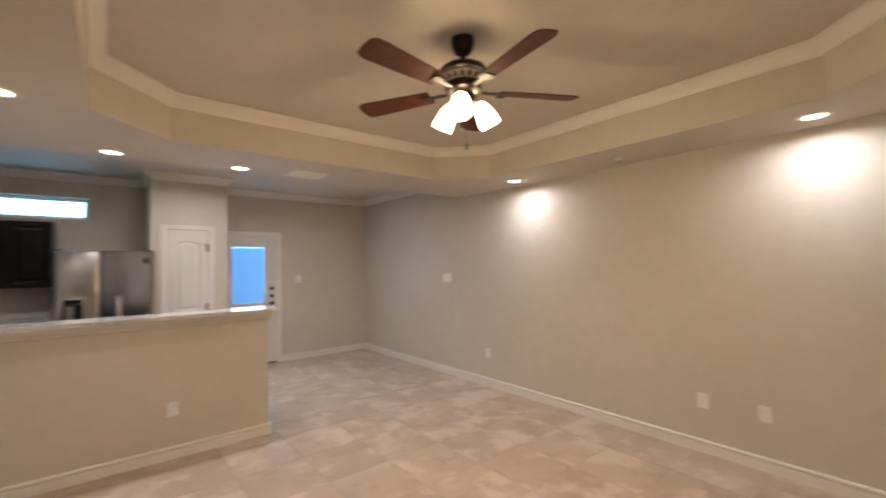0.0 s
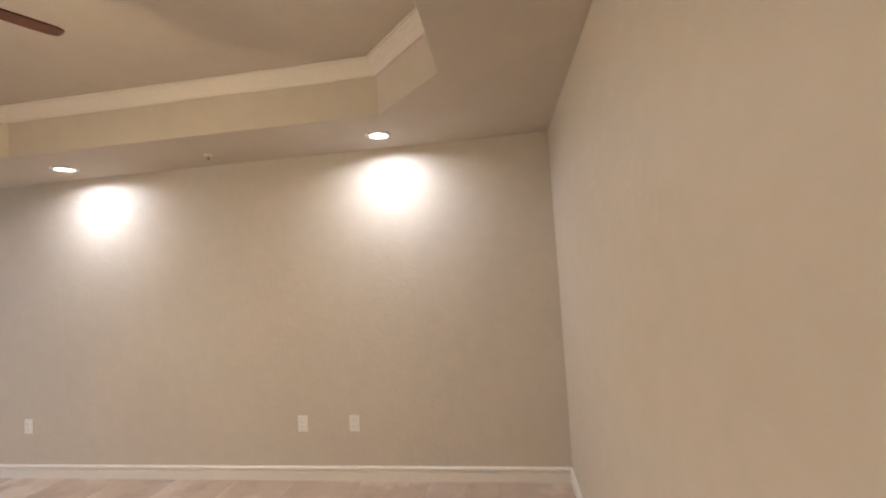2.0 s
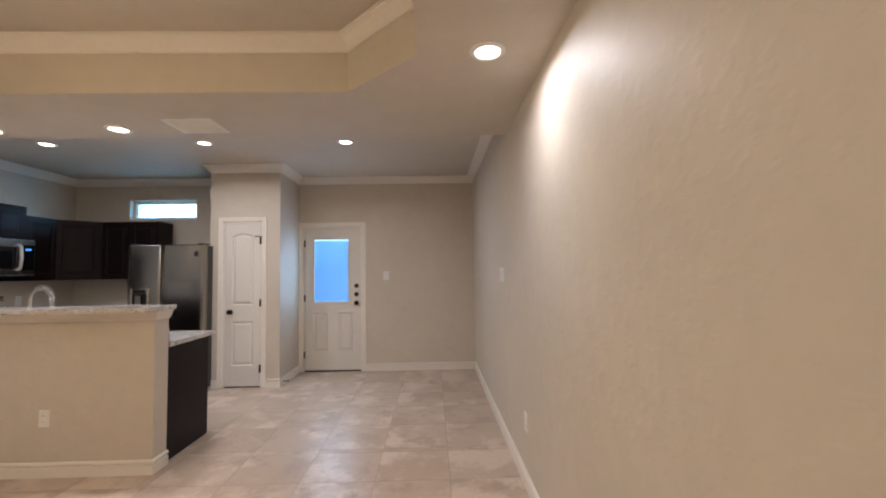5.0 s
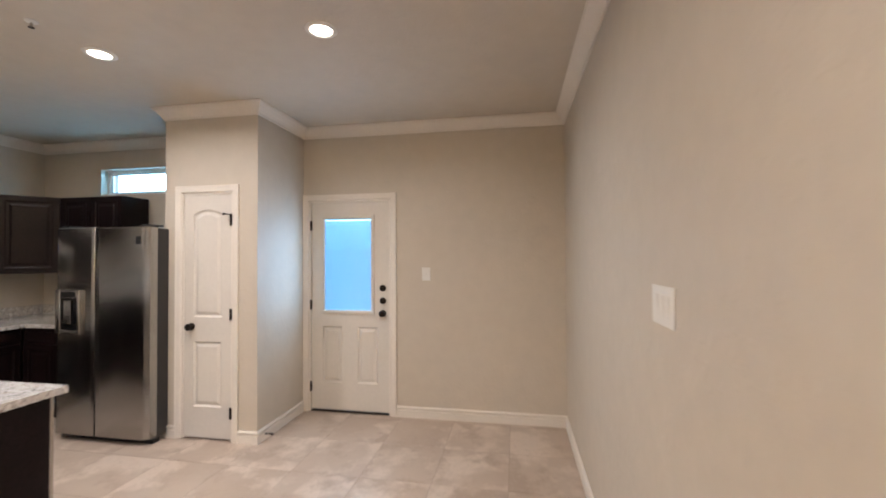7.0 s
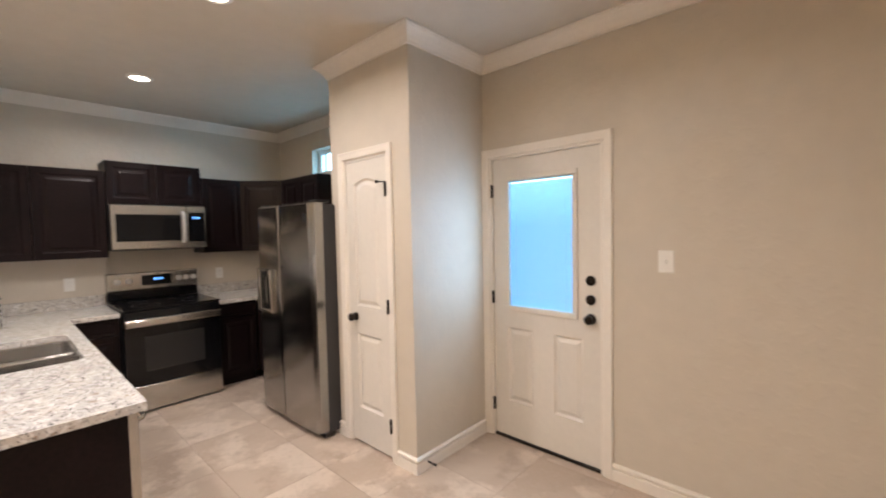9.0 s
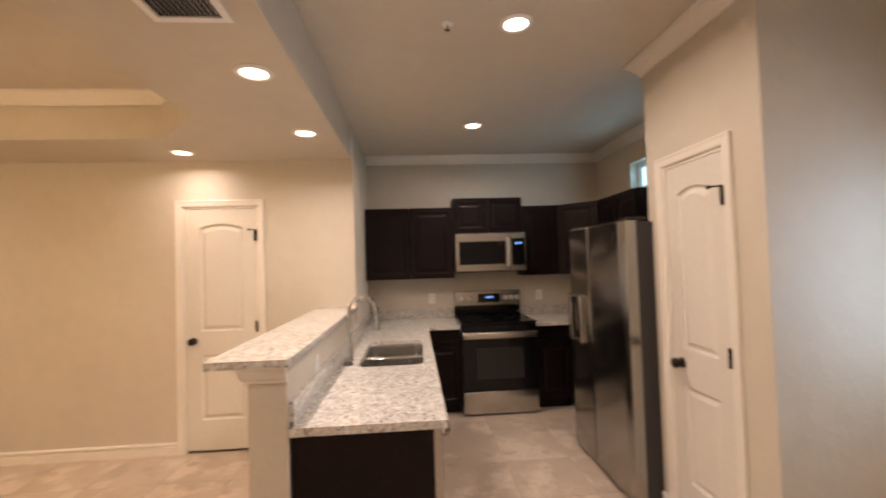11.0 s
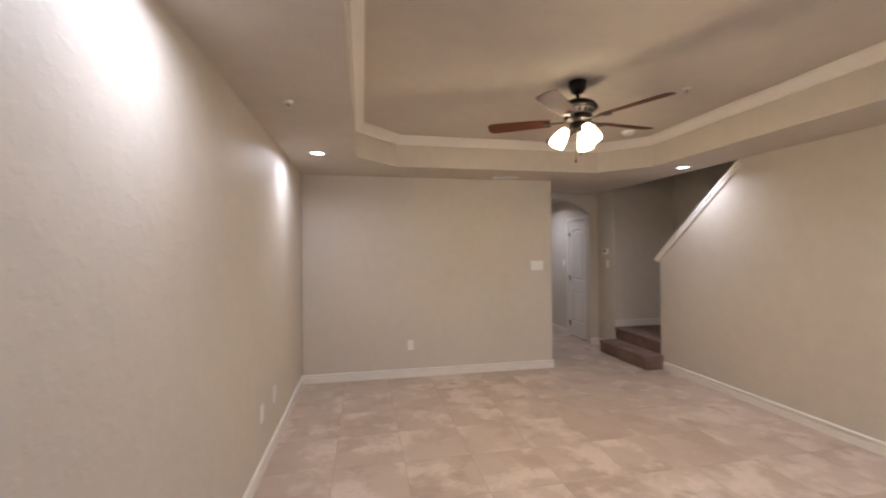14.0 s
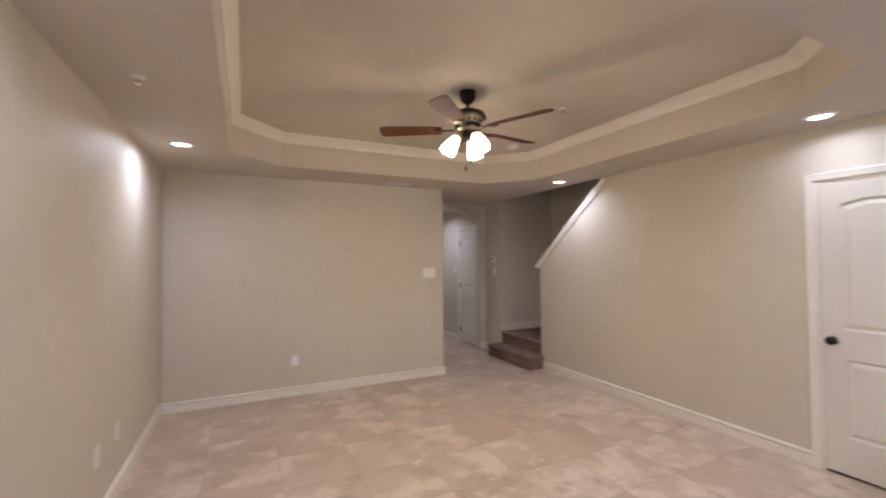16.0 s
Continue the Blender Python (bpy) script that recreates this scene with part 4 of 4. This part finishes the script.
# range
rg = thing("electric_range", WESTK(5.799, 0), "stainless electric range with black glass top", "stove")
W = 0.758
part("body", boxed(0.001, W - 0.001, -0.66, -0.004, 0.03, 0.895), BLACK_PLASTIC, rg)
part("cooktop", boxed(0.0, W, -0.70, -0.075, 0.8955, 0.912, 0.004), BLACK_GLASS, rg, "black glass cooktop")
for bx, by, r in ((0.20, -0.52, 0.105), (0.56, -0.52, 0.085), (0.20, -0.24, 0.075), (0.56, -0.24, 0.105)):
    ring = lambda q: [(bx + q * math.cos(radians(a)), by + q * math.sin(radians(a))) for a in range(0, 360, 10)]
    part("burner_ring", prism(ring(r), [ring(r - 0.004)], 0.9122, 0.9126), FRIDGE_SIDE, rg)
part("backguard_base", boxed(0.002, W - 0.002, -0.074, -0.004, 0.9125, 1.005, 0.004), BLACK_GLASS, rg)
bg = part("backguard", boxed(0.0, W, -0.082, -0.004, 1.0055, 1.175, 0.010, 3), STEEL, rg, "stainless control panel")
ds2 = part("display", boxed(0.27, 0.52, -0.0835, -0.0822, 1.045, 1.145), BLACK_GLASS, bg)
dg = bmesh.new()
for k, x in enumerate((0.365, 0.385, 0.410, 0.430)):
    box(dg, x, x + 0.013, -0.0843, -0.0837, 1.095, 1.113)
part("digits", dg, BLUE_DIGITS, ds2, "blue lit clock digits")
for x in (0.08, 0.165, 0.585, 0.650):
    part("knob", turned(lathe([(0.026, 0), (0.025, 0.016), (0.020, 0.022), (0, 0.023)], 24), pose(x, -0.082, 1.095, 90)), KNOB_SILVER, bg, "round silver knob", True)
part("knob", turned(lathe([(0.026, 0), (0.025, 0.016), (0.020, 0.022), (0, 0.023)], 24), pose(0.715, -0.082, 1.095, 90)), KNOB_SILVER, bg, "round silver knob", True)
od = part("oven_door", boxed(0.004, W - 0.004, -0.700, -0.6605, 0.245, 0.885, 0.006), BLACK_GLASS, rg, "black glass oven door")
part("window", boxed(0.15, W - 0.15, -0.7025, -0.7008, 0.36, 0.66, 0.0008), BLACK_PLASTIC, od)
part("handle", boxed(0.006, W - 0.006, -0.745, -0.7012, 0.755, 0.822, 0.014, 3), STEEL, od, "wide stainless handle", True)
part("drawer", boxed(0.004, W - 0.004, -0.705, -0.6605, 0.022, 0.238, 0.008, 3), STEEL, rg, "stainless storage drawer", True)
fb = bmesh.new()
for x in (0.05, W - 0.05):
    for y in (-0.62, -0.06):
        tube([(x, y, 0.001), (x, y, 0.031)], 0.018, 10, fb)
part("feet", fb, BLACK_PLASTIC, rg)

# microwave
mw = thing("microwave", WESTK(5.799, 1.405), "stainless over-the-range microwave with black window", "microwave")
part("case", boxed(0.001, W - 0.001, -0.375, -0.002, 0.0, 0.410, 0.004), BLACK_PLASTIC, mw)
fd = part("door", boxed(0.002, 0.585, -0.418, -0.3755, 0.004, 0.406, 0.008, 3), STEEL, mw, "stainless door")
part("window", boxed(0.036, 0.535, -0.4205, -0.4185, 0.075, 0.320, 0.001), BLACK_GLASS, fd)
part("handle", tube([(0.553, -0.418, 0.065), (0.553, -0.452, 0.085), (0.553, -0.464, 0.20), (0.553, -0.452, 0.325), (0.553, -0.418, 0.345)], 0.015, 12), KNOB_SILVER, fd, "", True)
cp = part("control_panel", boxed(0.588, W - 0.002, -0.416, -0.3755, 0.004, 0.406, 0.006, 2), STEEL, mw)
kp = part("keypad", boxed(0.600, W - 0.018, -0.4185, -0.4165, 0.060, 0.345, 0.001), BLACK_GLASS, cp)
dg = bmesh.new()
for k, x in enumerate((0.640, 0.655, 0.676, 0.691)):
    box(dg, x, x + 0.010, -0.4195, -0.4187, 0.285, 0.302)
part("digits", dg, BLUE_DIGITS, kp, "blue lit clock digits")
part("vent_grille", boxed(0.02, W - 0.02, -0.365, -0.05, -0.008, -0.0005), FRIDGE_SIDE, mw)

# refrigerator
rf = thing("refrigerator", pose(-4.205, 7.50, 0), "stainless side-by-side refrigerator with ice dispenser", "refrigerator")
part("body", boxed(0.0, 0.905, -0.775, 0.0, 0.035, 1.735, 0.006), FRIDGE_SIDE, rf, "dark grey cabinet sides")


def fridge_door(x0, x1, c0, c1):
    """Door slab with a slightly bowed face; c0 and c1: how wide its two front edges are chamfered."""
    n = 12
    pts = [(x0, -0.7755), (x1, -0.7755), (x1, -0.866 + c1 * 0.75)]
    for k in range(n + 1):
        u = k / n
        pts.append((x1 - c1 + (x0 + c0 - x1 + c1) * u, -0.866 - 0.004 * math.sin(math.pi * u)))
    pts.append((x0, -0.866 + c0 * 0.75))
    bm = prism(pts, [], 0.055, 1.748)
    rim = [e for e in bm.edges if all(v.co.z > 1.747 for v in e.verts) and len(e.link_faces) == 2 and any(abs(f.normal.z) < 0.5 for f in e.link_faces)]
    bmesh.ops.bevel(bm, geom=rim, offset=0.014, segments=3, affect="EDGES", profile=0.5)
    return bm


ld_ = part("door", fridge_door(0.002, 0.398, 0.030, 0.005), DARK_STEEL, rf, "brushed steel freezer door", True)
rd_ = part("door", fridge_door(0.412, 0.903, 0.005, 0.034), DARK_STEEL, rf, "brushed steel refrigerator door", True)
part("handle_channel", boxed(0.3985, 0.4115, -0.845, -0.7765, 0.06, 1.74), BLACK_PLASTIC, rf)
shell = boxed(0.045, 0.095, -0.898, -0.862, 0.875, 1.235, 0.008, 3)
box(shell, 0.262, 0.285, -0.898, -0.862, 0.875, 1.235, 0.006, 3)
box(shell, 0.0955, 0.2615, -0.897, -0.862, 1.165, 1.234, 0.004)
box(shell, 0.0955, 0.2615, -0.897, -0.862, 0.876, 0.905, 0.004)
disp = part("dispenser", shell, STEEL, ld_, "raised silver ice and water dispenser", True)
part("dispenser_recess", boxed(0.0957, 0.2613, -0.8745, -0.868, 0.9052, 1.1648), BLACK_GLASS, disp, "black recess")
part("dispenser_panel", boxed(0.105, 0.252, -0.8985, -0.8972, 1.178, 1.222, 0.0005), BLACK_GLASS, disp)
part("dispenser_paddle", boxed(0.120, 0.190, -0.889, -0.8748, 0.955, 1.150, 0.004), DARK_STEEL, disp, "grey metal paddle")
part("badge", boxed(0.795, 0.835, -0.8735, -0.8660, 1.605, 1.665, 0.001), BLACK_PLASTIC, rd_, "small dark square badge")
part("toe_grille", boxed(0.01, 0.895, -0.80, -0.74, 0.002, 0.034), BLACK_PLASTIC, rf)
for x in (0.06, 0.845):
    part("hinge_cover", boxed(x - 0.04, x + 0.04, -0.83, -0.70, 1.7485, 1.765, 0.004), BLACK_PLASTIC, rf)

# ---- floor: grout bed and tiles ----
fl = structure("floor", box(boxed(KW - 0.1, 0.1, -0.155, YN + 0.1, -0.12, -0.0013), -4.6, -3.0, -3.3, -0.1555, -0.12, -0.0013), GROUT, "beige stone-look square floor tiles with thin grout")
TS, GX, GY = 0.50, -0.49, 7.0
tiles = {}


def tile_mesh(w, h):
    key = (round(w, 3), round(h, 3))
    if key not in tiles:
        bm = bmesh.new()
        g, c = 0.0015, 0.0006
        lo = [bm.verts.new((x, y, -0.010)) for x, y in ((g, g), (w - g, g), (w - g, h - g), (g, h - g))]
        mi = [bm.verts.new((x, y, -c)) for x, y in ((g, g), (w - g, g), (w - g, h - g), (g, h - g))]
        e = g + c
        hi = [bm.verts.new((x, y, 0)) for x, y in ((e, e), (w - e, e), (w - e, h - e), (e, h - e))]
        for a, b in ((lo, mi), (mi, hi)):
            for k in range(4):
                bm.faces.new((a[k], a[(k + 1) % 4], b[(k + 1) % 4], b[k]))
        bm.faces.new(hi)
        tiles[key] = mesh_of("tile", bm, TILE)
    return tiles[key]


def lay(x0, x1, y0, y1):
    i = math.floor((x0 - GX) / TS + 1e-6)
    while GX + i * TS < x1 - 1e-6:
        j = math.floor((y0 - GY) / TS + 1e-6)
        while GY + j * TS < y1 - 1e-6:
            ax, bx = max(x0, GX + i * TS), min(x1, GX + (i + 1) * TS)
            ay, by = max(y0, GY + j * TS), min(y1, GY + (j + 1) * TS)
            if bx - ax > 0.02 and by - ay > 0.02:
                ob = new("tile", tile_mesh(bx - ax, by - ay))
                ob.parent = fl
                ob.location = (ax, ay, 0)
            j += 1
        i += 1


lay(KW, 0.0, 4.945, YN)
lay(XW, 0.0, -0.155, 4.945)
lay(-4.47, -3.01, -3.2, -0.155)
